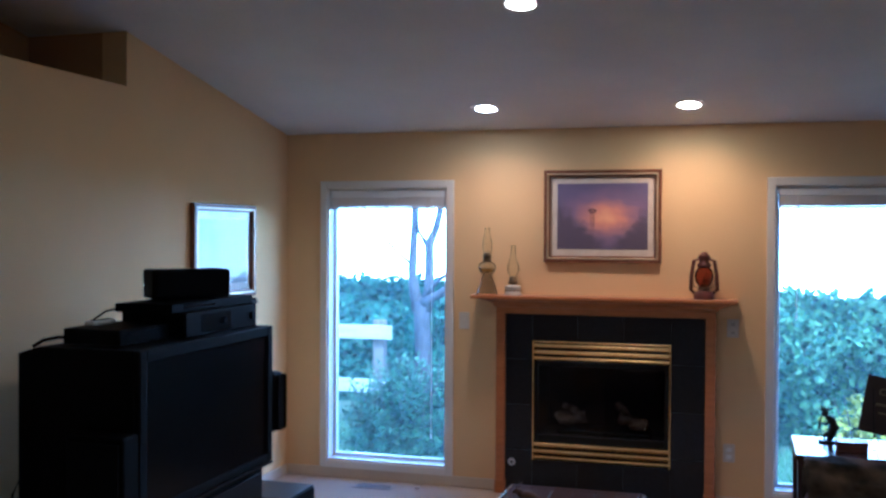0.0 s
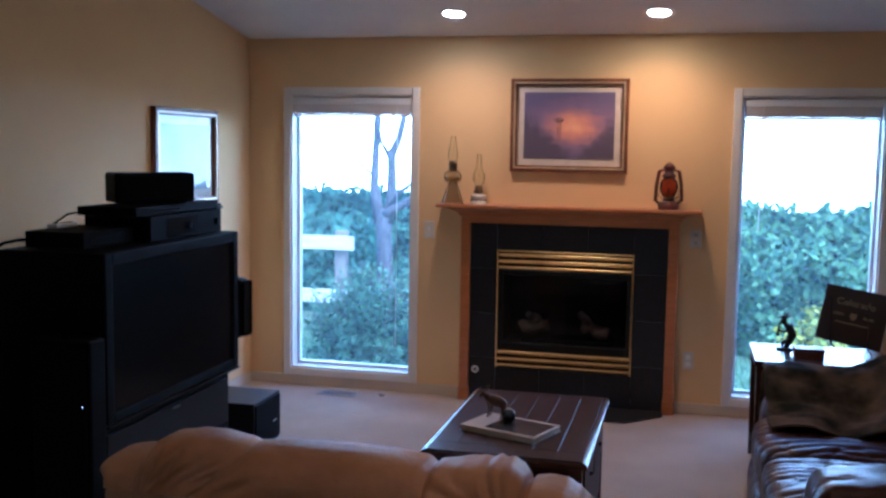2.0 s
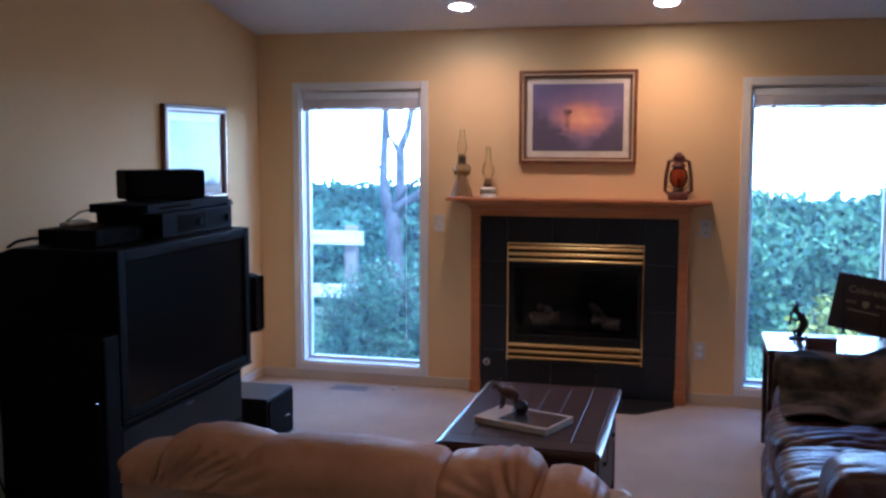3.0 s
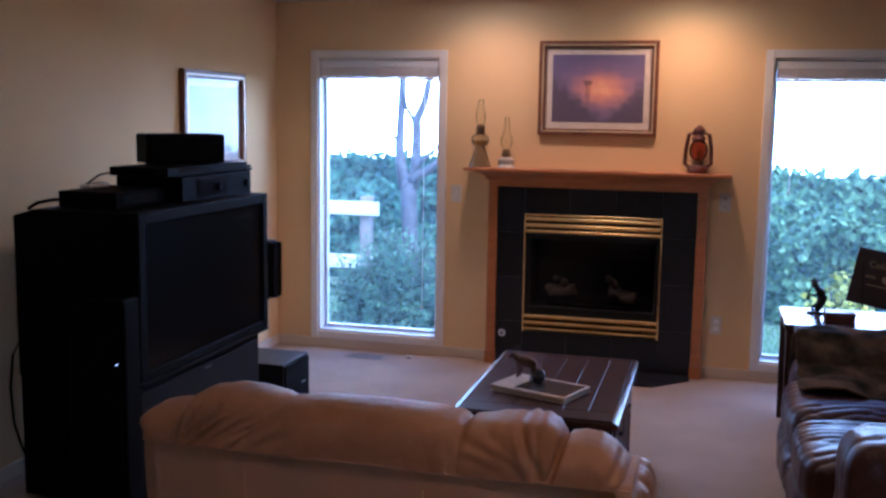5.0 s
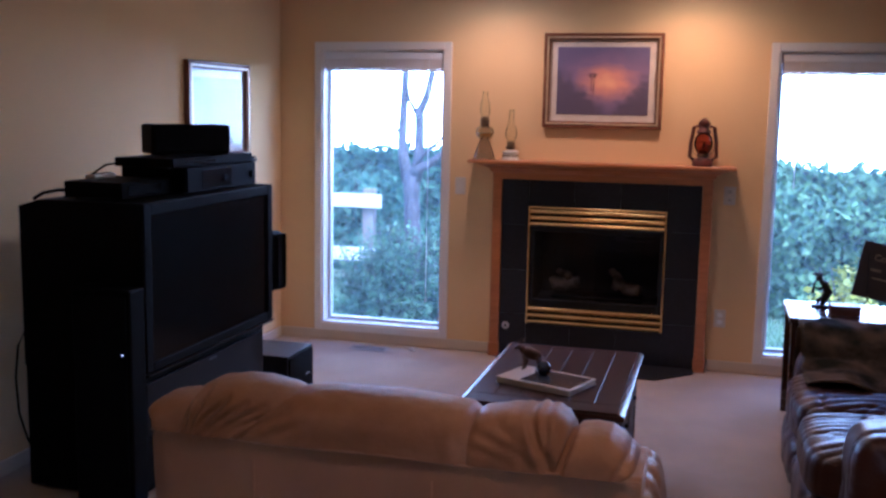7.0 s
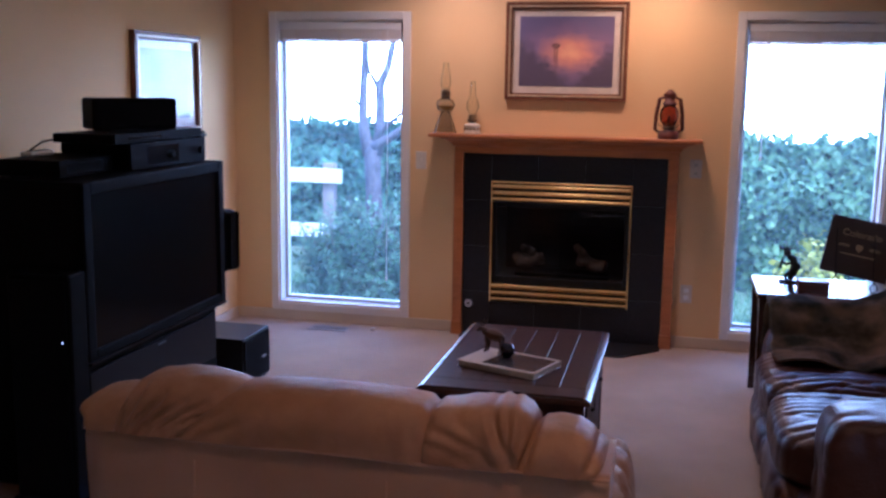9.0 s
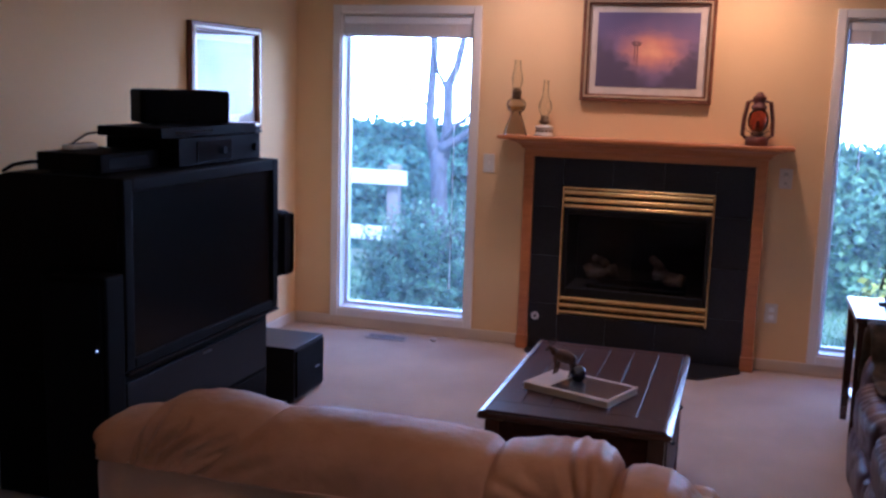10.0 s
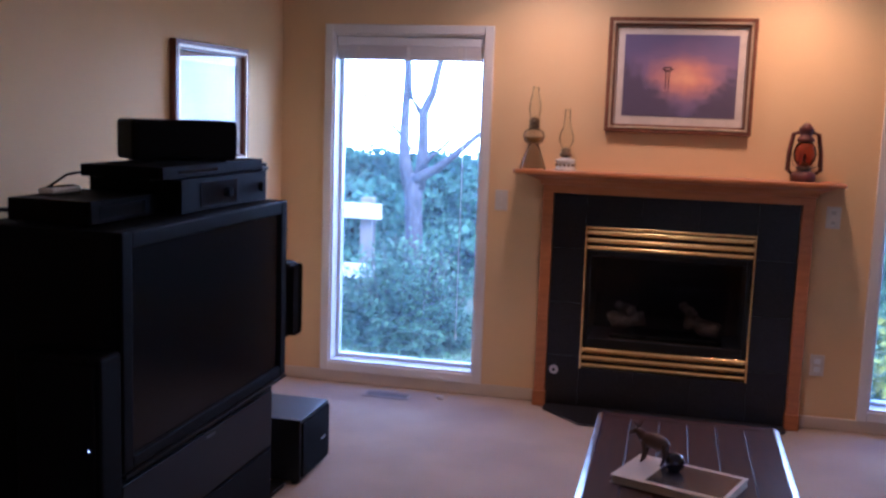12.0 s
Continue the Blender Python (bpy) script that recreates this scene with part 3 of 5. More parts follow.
box((TVX1 - 0.03, TVY1 - 0.055, 0.557), (TVX1, TVY1, TVZ), 0.006, bm=bez)
box((TVX1 - 0.03, TVY0 + 0.055, TVZ - 0.05), (TVX1, TVY1 - 0.055, TVZ), 0.006, bm=bez)
box((TVX1 - 0.03, TVY0 + 0.055, 0.557), (TVX1, TVY1 - 0.055, 0.60), 0.006, bm=bez)
part("bezel", bez, M_BLACKPLASTIC, tv)
part("screen", box((TVX1 - 0.029, TVY0 + 0.055, 0.60), (TVX1 - 0.012, TVY1 - 0.055, TVZ - 0.05)), M_SCREEN, tv, "dark switched-off screen")
part("speaker_grille", box((TVX1 - 0.05, TVY0 + 0.05, 0.27), (TVX1 - 0.036, TVY1 - 0.05, 0.50), 0.005), M_GREYPANEL, tv, "charcoal speaker grille panel")
part("control_door", box((TVX1 - 0.05, TVY0 + 0.05, 0.06), (TVX1 - 0.04, TVY1 - 0.05, 0.255), 0.004), M_BLACKPLASTIC, tv)
part("badge", box((TVX1 - 0.036, -2.50, 0.475), (TVX1 - 0.033, -2.43, 0.485)), material("dull_badge", (0.10, 0.10, 0.11), 0.5, 0.6), tv)
part("side_panel", box((TVX0 + 0.03, TVY0 - 0.003, 0.05), (TVX0 + 0.24, TVY0 + 0.004, 0.52), 0.002), M_BLACKSATIN, tv)

TWX0, TWX1, TWY0, TWY1, TWZ = 0.530, 0.800, -3.215, -3.089, 0.93
tower = thing("tower_speaker", "tall black tower speaker standing beside the television", "speaker", (0.665, -3.15, 0))
part("cabinet", box((TWX0, TWY0 + 0.012, 0.03), (TWX1, TWY1, TWZ), 0.012, 3), M_BLACKSATIN, tower)
part("plinth", box((TWX0 - 0.012, TWY0, 0.0), (TWX1 + 0.004, TWY1, 0.03), 0.006), M_BLACKPLASTIC, tower)
part("grille", box((TWX0 + 0.014, TWY0, 0.06), (TWX1 - 0.014, TWY0 + 0.012, TWZ - 0.025), 0.005), M_GRILLE, tower)
part("indicator_lamp", lathe([(0, 0), (0.002, 0.001), (0.0026, 0.003), (0, 0.004)], 12, at=(0.772, TWY0 - 0.003, 0.668)), glow("white_led", (0.9, 0.95, 1.0), 0.8), tower, "small lit white power light")


def component(name, label, lo, hi, dials=0, slot=None, feet=True):
    """A hi-fi unit: case on feet, fascia facing into the room, knobs and slot."""
    c = thing(name, label, "audio unit", ((lo[0] + hi[0]) / 2, (lo[1] + hi[1]) / 2, lo[2]))
    part("case", box((lo[0], lo[1], lo[2] + 0.008), (hi[0] - 0.012, hi[1], hi[2]), 0.003), M_BLACKSATIN, c)
    part("fascia", box((hi[0] - 0.012, lo[1], lo[2] + 0.006), (hi[0], hi[1], hi[2] + 0.001), 0.003), M_BLACKSATIN, c)
    for x in (lo[0] + 0.04, hi[0] - 0.05):
        for y in (lo[1] + 0.04, hi[1] - 0.04):
            part("foot", lathe([(0, 0), (0.014, 0), (0.014, 0.008), (0, 0.008)], 12, at=(x, y, lo[2])), M_BLACKMETAL, c)
    for k in range(dials):
        d = bmesh.new()
        bmesh.ops.create_cone(d, cap_ends=True, segments=20, radius1=0.018, radius2=0.016, depth=0.016,
                              matrix=Matrix.Translation((hi[0] + 0.007, hi[1] - 0.06 - k * 0.5 * (hi[1] - lo[1] - 0.12), (lo[2] + hi[2]) / 2)) @ pose(0, 0, 0, 0, 90))
        part("knob", d, M_BLACKSATIN, c)
    if slot:
        part("display", box((hi[0], lo[1] + slot[0], lo[2] + 0.02), (hi[0] + 0.002, lo[1] + slot[1], hi[2] - 0.015)), M_SCREEN, c)
    return c


component("cable_box", "flat black cable box on the television", (0.385, -3.02, TVZ), (0.66, -2.64, TVZ + 0.075), 0, (0.05, 0.3))
component("receiver", "black audio receiver stacked on the television", (0.40, -2.62, TVZ), (0.735, -1.93, TVZ + 0.118), 2, (0.14, 0.42))
component("disc_player", "slim black disc player on the receiver", (0.445, -2.74, TVZ + 0.119), (0.735, -1.97, TVZ + 0.165), 0, (0.1, 0.38))
flat = thing("magazine_stack", "thin dark cases lying on the receiver", "case", (0.60, -1.985, TVZ + 0.118))
part("case", box((0.46, -1.968, TVZ + 0.119), (0.73, -1.90, TVZ + 0.133), 0.003), M_GREYPANEL, flat)
part("case", box((0.48, -1.966, TVZ + 0.134), (0.725, -1.905, TVZ + 0.147), 0.003), M_BLACKPLASTIC, flat)
router = thing("remote_control", "small pale plastic remote lying on the cable box", "remote", (0.44, -2.72, TVZ + 0.076))
part("body", box((0.40, -2.90, TVZ + 0.076), (0.455, -2.745, TVZ + 0.096), 0.008, 3), M_PLATE, router)
for k in range(5):
    part("button", box((0.415, -2.88 + k * 0.027, TVZ + 0.096), (0.44, -2.867 + k * 0.027, TVZ + 0.0985), 0.001, 1), M_GREYPANEL, router)

centre = thing("centre_speaker", "long black centre speaker with cloth front", "speaker", (0.60, -2.405, TVZ + 0.166), -40.0)
part("cabinet", box((-0.125, -0.165, 0.006), (0.035, 0.215, 0.143), 0.012, 3), M_BLACKSATIN, centre, local=True)
part("grille", box((0.035, -0.157, 0.014), (0.048, 0.207, 0.135), 0.012, 3), M_GRILLE, centre, local=True)
for y in (-0.11, 0.16):
    part("foot", box((-0.1, y - 0.02, 0), (0.02, y + 0.02, 0.007)), M_BLACKMETAL, centre, local=True)

rear = thing("speaker_on_stand", "small rounded black speaker on a stand behind the television", "speaker", (0.70, -1.74, 0))
part("cabinet", box((0.60, -1.83, 0.69), (0.79, -1.71, 1.005), 0.025, 4), M_BLACKSATIN, rear)
part("grille", box((0.79, -1.82, 0.70), (0.80, -1.72, 0.995), 0.02, 3), M_GRILLE, rear)
part("pole", tube([(0.65, -1.77, 0.02), (0.65, -1.77, 0.70)], 0.014, 12), M_BLACKMETAL, rear)
part("base_plate", box((0.55, -1.86, 0.0), (0.73, -1.68, 0.02), 0.006), M_BLACKMETAL, rear)

sub = thing("subwoofer", "black cube subwoofer standing on the carpet", "speaker", (0.6, -1.48, 0))
part("cabinet", box((0.43, -1.655, 0.014), (0.785, -1.30, 0.29), 0.003), M_GLOSSBLACK, sub)
part("grille", box((0.785, -1.645, 0.03), (0.797, -1.31, 0.275), 0.006), M_GRILLE, sub)
part("badge", box((0.797, -1.42, 0.135), (0.799, -1.37, 0.142)), material("pale_badge", (0.55, 0.55, 0.58), 0.35, 0.8), sub)
for x in (0.46, 0.755):
    for y in (-1.63, -1.325):
        part("foot", lathe([(0, 0), (0.018, 0), (0.016, 0.015), (0, 0.015)], 12, at=(x, y, 0)), M_BLACKMETAL, sub)

cable = thing("power_cable", "black cable hanging in a loop down the wall", "cable", (0.02, -3.0, 0.2))
pts = [(0.209, -3.0, 0.70), (0.175, -3.03, 0.69), (0.15, -3.05, 0.62), (0.140, -3.06, 0.48), (0.142, -3.05, 0.32), (0.155, -3.02, 0.20), (0.18, -3.0, 0.12), (0.214, -2.99, 0.10)]
part("cord", tube(pts, 0.005, 8), M_BLACKPLASTIC, cable, smooth=True)
cable2 = thing("aerial_cable", "thin black cable curling behind the disc player", "cable", (0.3, -2.9, TVZ + 0.03))
part("cord", tube([(0.384, -2.85, TVZ + 0.03), (0.36, -2.84, TVZ + 0.06), (0.37, -2.80, TVZ + 0.09), (0.41, -2.76, TVZ + 0.13), (0.444, -2.70, TVZ + 0.14)], 0.004, 8), M_BLACKPLASTIC, cable2, smooth=True)
cable3 = thing("speaker_cable", "thick black cable lying on the television top", "cable", (0.28, -2.9, TVZ))
part("cord", tube([(0.255, -3.05, TVZ - 0.004), (0.29, -3.03, TVZ + 0.022), (0.33, -2.98, TVZ + 0.032), (0.36, -2.93, TVZ + 0.028), (0.384, -2.9, TVZ + 0.025)], 0.007, 8), M_BLACKPLASTIC, cable3, smooth=True)

strip = thing("power_strip", "black power strip with a lit blue switch on the carpet", "power strip", (0.845, -3.2, 0))
part("body", box((0.818, -3.40, 0.0), (0.868, -3.10, 0.03), 0.006), M_BLACKPLASTIC, strip)
part("switch", box((0.831, -3.145, 0.03), (0.855, -3.12, 0.036), 0.002), glow("blue_switch", (0.25, 0.5, 1.0), 0.6), strip, "lit blue rocker switch")
for y in (-3.37, -3.31, -3.25):
    part("socket", box((0.828, y, 0.03), (0.858, y + 0.03, 0.032), 0.001, 1), M_GREYPANEL, strip)
lead = thing("speaker_lead", "thin grey lead hanging down beside the tower speaker", "cable", (0.51, -3.1, 0))
part("cord", tube([(0.505, -3.095, 0.58), (0.500, -3.112, 0.50), (0.508, -3.120, 0.36), (0.510, -3.118, 0.22), (0.512, -3.125, 0.10), (0.528, -3.19, 0.034), (0.56, -3.235, 0.004)], 0.0035, 8), material("grey_cable", (0.16, 0.16, 0.17), 0.35, scale=20), lead, smooth=True)

# ---- tan loveseat, its back to the walker ----
sofa = thing("loveseat", "tan leather loveseat with puffy gathered back cushions", "sofa", (2.24, -3.95, 0))
SEAM_Z, BACK_Y, BACK_MID = 0.812, -4.372, -4.235


def along(points, x):
    """Smooth height over x through (x, z) points."""
    if x <= points[0][0]:
        return points[0][1]
    for (xa, za), (xb, zb) in zip(points, points[1:]):
        if x <= xb:
            f = (x - xa) / (xb - xa)
            return za + (zb - za) * (0.5 * f + 0.5 * f * f * (3 - 2 * f))
    return points[-1][1]


def bolster(left, right, crest, creases=(), seed=0, nu=58, nv=54, pinch=(0.10, 0.10)):
    """A stuffed back roll. left, right: (x at the seam, x at the top); crease: (x, z, x, z, depth, width) drawn on its back."""
    bm = bmesh.new()
    rows = []
    for i in range(nu + 1):
        u = i / nu
        xt = left[1] + (right[1] - left[1]) * u
        width = right[1] - left[1]
        near = 1 - pinch[0] * max(0, 1 - u * width / 0.035) ** 2 - pinch[1] * max(0, 1 - (1 - u) * width / 0.035) ** 2
        high = (along(crest, xt) - SEAM_Z) * near
        row = []
        for j in range(nv + 1):
            a = math.pi * 1.12 * j / nv
            c, sn = math.cos(a), math.sin(a)
            z = SEAM_Z + high * math.copysign(abs(sn) ** (0.72 if c > 0 else 1.25), sn) * (1 if sn > 0 else 4)
            y = BACK_MID - 0.137 * near * math.copysign(abs(c) ** (0.62 if c > 0 else 0.9), c)
            low = 1 - min(1, max(0, (z - SEAM_Z) / max(high, 0.01))) if c > 0 else 0
            x = xt + low * ((left[0] - left[1]) * (1 - u) + (right[0] - right[1]) * u)
            row.append(bm.verts.new((x, y, z)))
        rows.append(row)
    for a, b in zip(rows, rows[1:]):
        for k in range(nv):
            bm.faces.new((a[k], a[k + 1], b[k + 1], b[k]))
    bm.faces.new(rows[0])
    bm.faces.new(rows[-1][::-1])
    bmesh.ops.recalc_face_normals(bm, faces=bm.faces)
    bm.normal_update()
    ends = set(rows[0]) | set(rows[-1])
    for v in bm.verts:
        p = v.co
        d = 0.003 * noise.noise(p * 11 + Vector((seed, 0, 0))) + 0.0014 * noise.noise(p * 34 + Vector((0, seed, 0)))
        for xa, za, xb, zb, depth, wide in creases:
            dx, dz = xb - xa, zb - za
            t = ((p.x - xa) * dx + (p.z - za) * dz) / (dx * dx + dz * dz)
            tc = min(1, max(0, t))
            bend = 0.006 * noise.noise(Vector((tc * 4, seed, xa * 9)))
            far = math.hypot(p.x - xa - tc * dx, p.z - za - tc * dz + bend)
            fade = 0.35 + 0.65 * math.sin(math.pi * min(0.95, tc * 0.9 + 0.08))
            if p.y < BACK_MID + 0.05:
                d -= depth * fade * (math.exp(-(far / wide) ** 2) - 0.35 * math.exp(-((far - 2.1 * wide) / wide) ** 2))
        if v not in ends:
            v.co = p + v.normal * d
    return bm


panel = bmesh.new()
bmesh.ops.create_cube(panel, size=2)
bmesh.ops.subdivide_edges(panel, edges=panel.edges, cuts=22, use_grid_fill=True)
for v in panel.verts:
    p = v.co
    x = 2.242 + p.x * (0.628 + 0.014 * p.z)
    curve = 0.010 * max(0, (p.z - 0.9) / 0.1) ** 1.5 - 0.012 * (1 - p.x * p.x) if p.y < 0 else 0
    v.co = Vector((x, -4.232 + p.y * 0.122 + curve + 0.006 * noise.noise(Vector((x * 3, p.z * 2, p.y))), 0.432 + p.z * 0.386))
back_panel = part("back_panel", panel, M_SUEDE, sofa, "flat tan fabric back panel", smooth=True)
part("seam", tube([(1.602 + k * 0.0640, -4.358 - 0.012 * (1 - (k / 10 - 1) ** 2), 0.811 + 0.003 * math.sin(k * 0.8)) for k in range(21)], 0.0035, 6), M_SUEDE, back_panel, smooth=True)
for x in (1.90, 2.38):
    part("seam", tube([(x, -4.365, 0.07), (x, -4.3655, 0.39), (x, -4.365, 0.76)], 0.003, 6), M_SUEDE, back_panel, smooth=True)
part("wing", bolster((1.604, 1.556), (1.690, 1.712), [(1.556, 0.850), (1.572, 0.868), (1.60, 0.882), (1.64, 0.891), (1.70, 0.897)],
                     [(1.60, 0.84, 1.55, 0.825, 0.010, 0.010), (1.675, 0.815, 1.685, 0.885, 0.006, 0.012)], 1, 40, pinch=(0.30, 0.10)), M_TAN, sofa, smooth=True)
part("back_cushion", bolster((1.688, 1.700), (1.852, 1.985), [(1.700, 0.895), (1.722, 0.922), (1.76, 0.943), (1.82, 0.952), (1.88, 0.951), (1.945, 0.941), (1.985, 0.928)],
                             [(1.702, 0.818, 1.722, 0.935, 0.014, 0.008), (1.715, 0.818, 1.76, 0.93, 0.011, 0.007), (1.73, 0.818, 1.82, 0.915, 0.014, 0.008),
                              (1.75, 0.818, 1.875, 0.905, 0.012, 0.007), (1.775, 0.818, 1.925, 0.90, 0.013, 0.008), (1.80, 0.816, 1.95, 0.885, 0.011, 0.007)], 2, pinch=(0.07, 0.03)), M_TAN, sofa, smooth=True)
part("back_cushion", bolster((1.850, 1.980), (2.462, 2.468), [(1.98, 0.928), (2.07, 0.938), (2.23, 0.942), (2.33, 0.940), (2.40, 0.937), (2.445, 0.930), (2.468, 0.914)],
                             [(1.862, 0.818, 1.985, 0.90, 0.010, 0.011), (1.90, 0.815, 2.03, 0.865, 0.005, 0.010), (2.455, 0.82, 2.43, 0.90, 0.004, 0.012),
                              (2.05, 0.83, 2.28, 0.835, 0.003, 0.016)], 3, 70, pinch=(0.03, 0.05)), M_TAN, sofa, smooth=True)
part("back_cushion", bolster((2.464, 2.466), (2.678, 2.706), [(2.466, 0.912), (2.485, 0.926), (2.56, 0.939), (2.655, 0.947), (2.690, 0.936), (2.706, 0.912)],
                             [(2.476, 0.895, 2.664, 0.818, 0.007, 0.010), (2.472, 0.858, 2.625, 0.815, 0.005, 0.009), (2.52, 0.925, 2.60, 0.87, 0.004, 0.012),
                              (2.612, 0.94, 2.668, 0.818, 0.014, 0.010), (2.648, 0.945, 2.671, 0.82, 0.010, 0.008), (2.688, 0.93, 2.676, 0.83, 0.006, 0.008)], 4, pinch=(0.04, 0.05)), M_TAN, sofa, smooth=True)
part("wing", bolster((2.680, 2.704), (2.842, 2.868), [(2.704, 0.890), (2.725, 0.902), (2.76, 0.908), (2.80, 0.904), (2.828, 0.888), (2.852, 0.858), (2.868, 0.830)],
                     [(2.69, 0.818, 2.712, 0.895, 0.008, 0.008), (2.848, 0.860, 2.825, 0.815, 0.007, 0.009)], 5, 44, pinch=(0.07, 0.10)), M_TAN, sofa, smooth=True)
part("seat_base", box((1.64, -4.12, 0.06), (2.84, -3.46, 0.30), 0.03, 3), M_TAN, sofa)
for k, x in enumerate((1.95, 2.53)):
    part("seat_cushion", cushion((x, -3.80, 0.36), (0.58, 0.72, 0.2), 4, 0.008, 6, 6 + k), M_TAN, sofa, smooth=True)


def puffs(p, n):
    return -0.020 * max(0, math.cos(p.y * 46 + 2.4 * noise.noise(p * 7))) ** 4


for k, (x, w) in enumerate(((1.64, 0.17), (2.842, 0.18))):
    part("arm", cushion((x, -3.82, 0.36), (w, 0.76, 0.60), 3.0, 0.008, 9, 8 + k, fold=puffs), M_TAN, sofa, "gathered glossy tan leather arm", smooth=True)
for x in (1.68, 2.80):
    for y in (-4.26, -3.52):
        part("leg", box((x - 0.03, y - 0.03, 0), (x + 0.03, y + 0.03, 0.07), 0.006), M_WALNUT_EDGE, sofa)

# ---- coffee table ----
CX0, CX1, CY0, CY1, CZ = 2.066, 2.728, -2.885, -1.822, 0.52
table = thing("coffee_table", "dark stained plank-top trunk coffee table", "table", (2.4, -2.32, 0))
top_part = part("top", box((CX0, CY0, CZ - 0.034), (CX1, CY1, CZ - 0.006), 0.010, 3), M_WALNUT_EDGE, table, "dark stained top with rounded rim")
planks = 6
pw = (CX1 - CX0 - 0.05) / planks
for k in range(planks):
    x0 = CX0 + 0.025 + k * pw
    part("plank", box((x0 + 0.001, CY0 + 0.1285, CZ - 0.012), (x0 + pw - 0.001, CY1 - 0.0585, CZ), 0.002, 1), M_WALNUT, top_part)
for y0, y1 in ((CY0 + 0.012, CY0 + 0.128), (CY1 - 0.058, CY1 - 0.012)):
    part("plank", box((CX0 + 0.025, y0, CZ - 0.012), (CX1 - 0.025, y1, CZ), 0.002, 1), M_WALNUT, top_part)
for x, side in ((CX0 - 0.001, 1), (CX1 + 0.001, -1)):
    profile = [(0.0, -0.030), (0.0, -0.0125), (0.003, -0.0095), (0.009, -0.0058), (0.016, -0.0022), (0.0225, 0.0005), (0.0255, 0.0008), (0.0255, -0.030)]
    part("edge_strip", prism([(x + side * a, CZ + b) for a, b in profile], "y", CY0 + 0.004, CY1 - 0.004), M_WALNUT_EDGE, top_part, "rubbed glossy edge strip")
part("body", box((CX0 + 0.028, CY0 + 0.028, 0.08), (CX1 - 0.028, CY1 - 0.028, CZ - 0.034), 0.004), M_WALNUT, table)
for x in (CX0 + 0.05, CX1 - 0.05):
    for y in (CY0 + 0.05, CY1 - 0.05):
        part("leg", box((x - 0.028, y - 0.028, 0.0), (x + 0.028, y + 0.028, CZ - 0.034), 0.006), M_WALNUT_EDGE, table)
for y0, y1 in ((-2.76, -2.38), (-2.33, -1.95)):
    d = part("drawer", box((CX1 - 0.030, y0, 0.30), (CX1 - 0.018, y1, 0.46), 0.004), M_WALNUT, table)
    for y in ((y0 + y1) / 2,):
        kb = bmesh.new()
        bmesh.ops.create_uvsphere(kb, u_segments=12, v_segments=8, radius=0.010, matrix=Matrix.Translation((CX1 - 0.012, y, 0.38)))
        part("knob", kb, M_BLACKMETAL, d, smooth=True)
part("lower_rail", box((CX0 + 0.08, CY0 + 0.018, 0.08), (CX1 - 0.08, CY0 + 0.030, 0.14), 0.004), M_WALNUT_EDGE, table)

book = thing("picture_book", "white-bordered picture book lying on the coffee table", "book", (2.368, -2.532, CZ + 0.001), -20.4)
part("page_block", box((-0.172, -0.115, 0.002), (0.176, 0.115, 0.022), 0.002, 1), material("book_pages", (0.62, 0.56, 0.46), 0.8, scale=60, stretch=(1, 1, 40)), book, local=True)
M_COVER = material("white_book_cover", (0.60, 0.53, 0.48), 0.3, scale=5)
for z in (0.0, 0.0225):
    part("cover", box((-0.178, -0.12, z), (0.178, 0.12, z + 0.003), 0.0012, 1), M_COVER, book, local=True)
part("cover_picture", box((-0.072, -0.098, 0.0256), (0.166, 0.098, 0.0265)), material("dark_cover_photo", (0.05, 0.045, 0.05), 0.22, color2=(0.02, 0.02, 0.028), scale=9), book, "dark cover photograph", local=True)

# animal figurine with antlers, one plain mesh
deer = bmesh.new()
mid = Vector((2.288, -2.44, CZ + 0.0285))
bmesh.ops.create_uvsphere(deer, u_segments=20, v_segments=12, radius=1, matrix=Matrix.Translation(mid + Vector((0.0, 0, 0.088))) @ pose(0, 0, 0, 0, 8, -20) @ Matrix.Diagonal((0.062, 0.028, 0.032, 1)))
ca, sa = math.cos(radians(-20)), math.sin(radians(-20))


def dpt(x, y, z):
    return (mid.x + x * ca - y * sa, mid.y + x * sa + y * ca, mid.z + z)


for x, y in ((-0.042, 0.014), (-0.042, -0.014), (0.040, 0.014), (0.040, -0.014)):
    tube([dpt(x, y, 0.085), dpt(x + 0.006, y, 0.042), dpt(x - 0.002, y, 0.004), dpt(x - 0.008, y, 0.0)], [0.013, 0.007, 0.005, 0.006], 8, bm=deer)
tube([dpt(-0.045, 0, 0.095), dpt(-0.066, 0, 0.112), dpt(-0.078, 0, 0.118), dpt(-0.104, 0, 0.100)], [0.022, 0.017, 0.013, 0.006], 10, bm=deer)
for s in (1, -1):
    tube([dpt(-0.074, 0.006 * s, 0.124), dpt(-0.066, 0.022 * s, 0.142), dpt(-0.058, 0.030 * s, 0.165)], [0.003, 0.003, 0.0015], 6, bm=deer)
    tube([dpt(-0.066, 0.022 * s, 0.142), dpt(-0.084, 0.030 * s, 0.158)], [0.0025, 0.0012], 6, bm=deer)
bmesh.ops.scale(deer, vec=(0.82, 0.82, 0.82), space=Matrix.Translation(-mid), verts=deer.verts)
tagged(part("deer_figurine", deer, material("brown_resin", (0.085, 0.036, 0.018), 0.5, scale=20, bump=0.2), None, "", True), "small dark brown antlered deer figurine on the book", "figurine")
orb = bmesh.new()
bmesh.ops.create_uvsphere(orb, u_segments=24, v_segments=16, radius=0.031, matrix=Matrix.Translation((2.352, -2.495, CZ + 0.0565)))
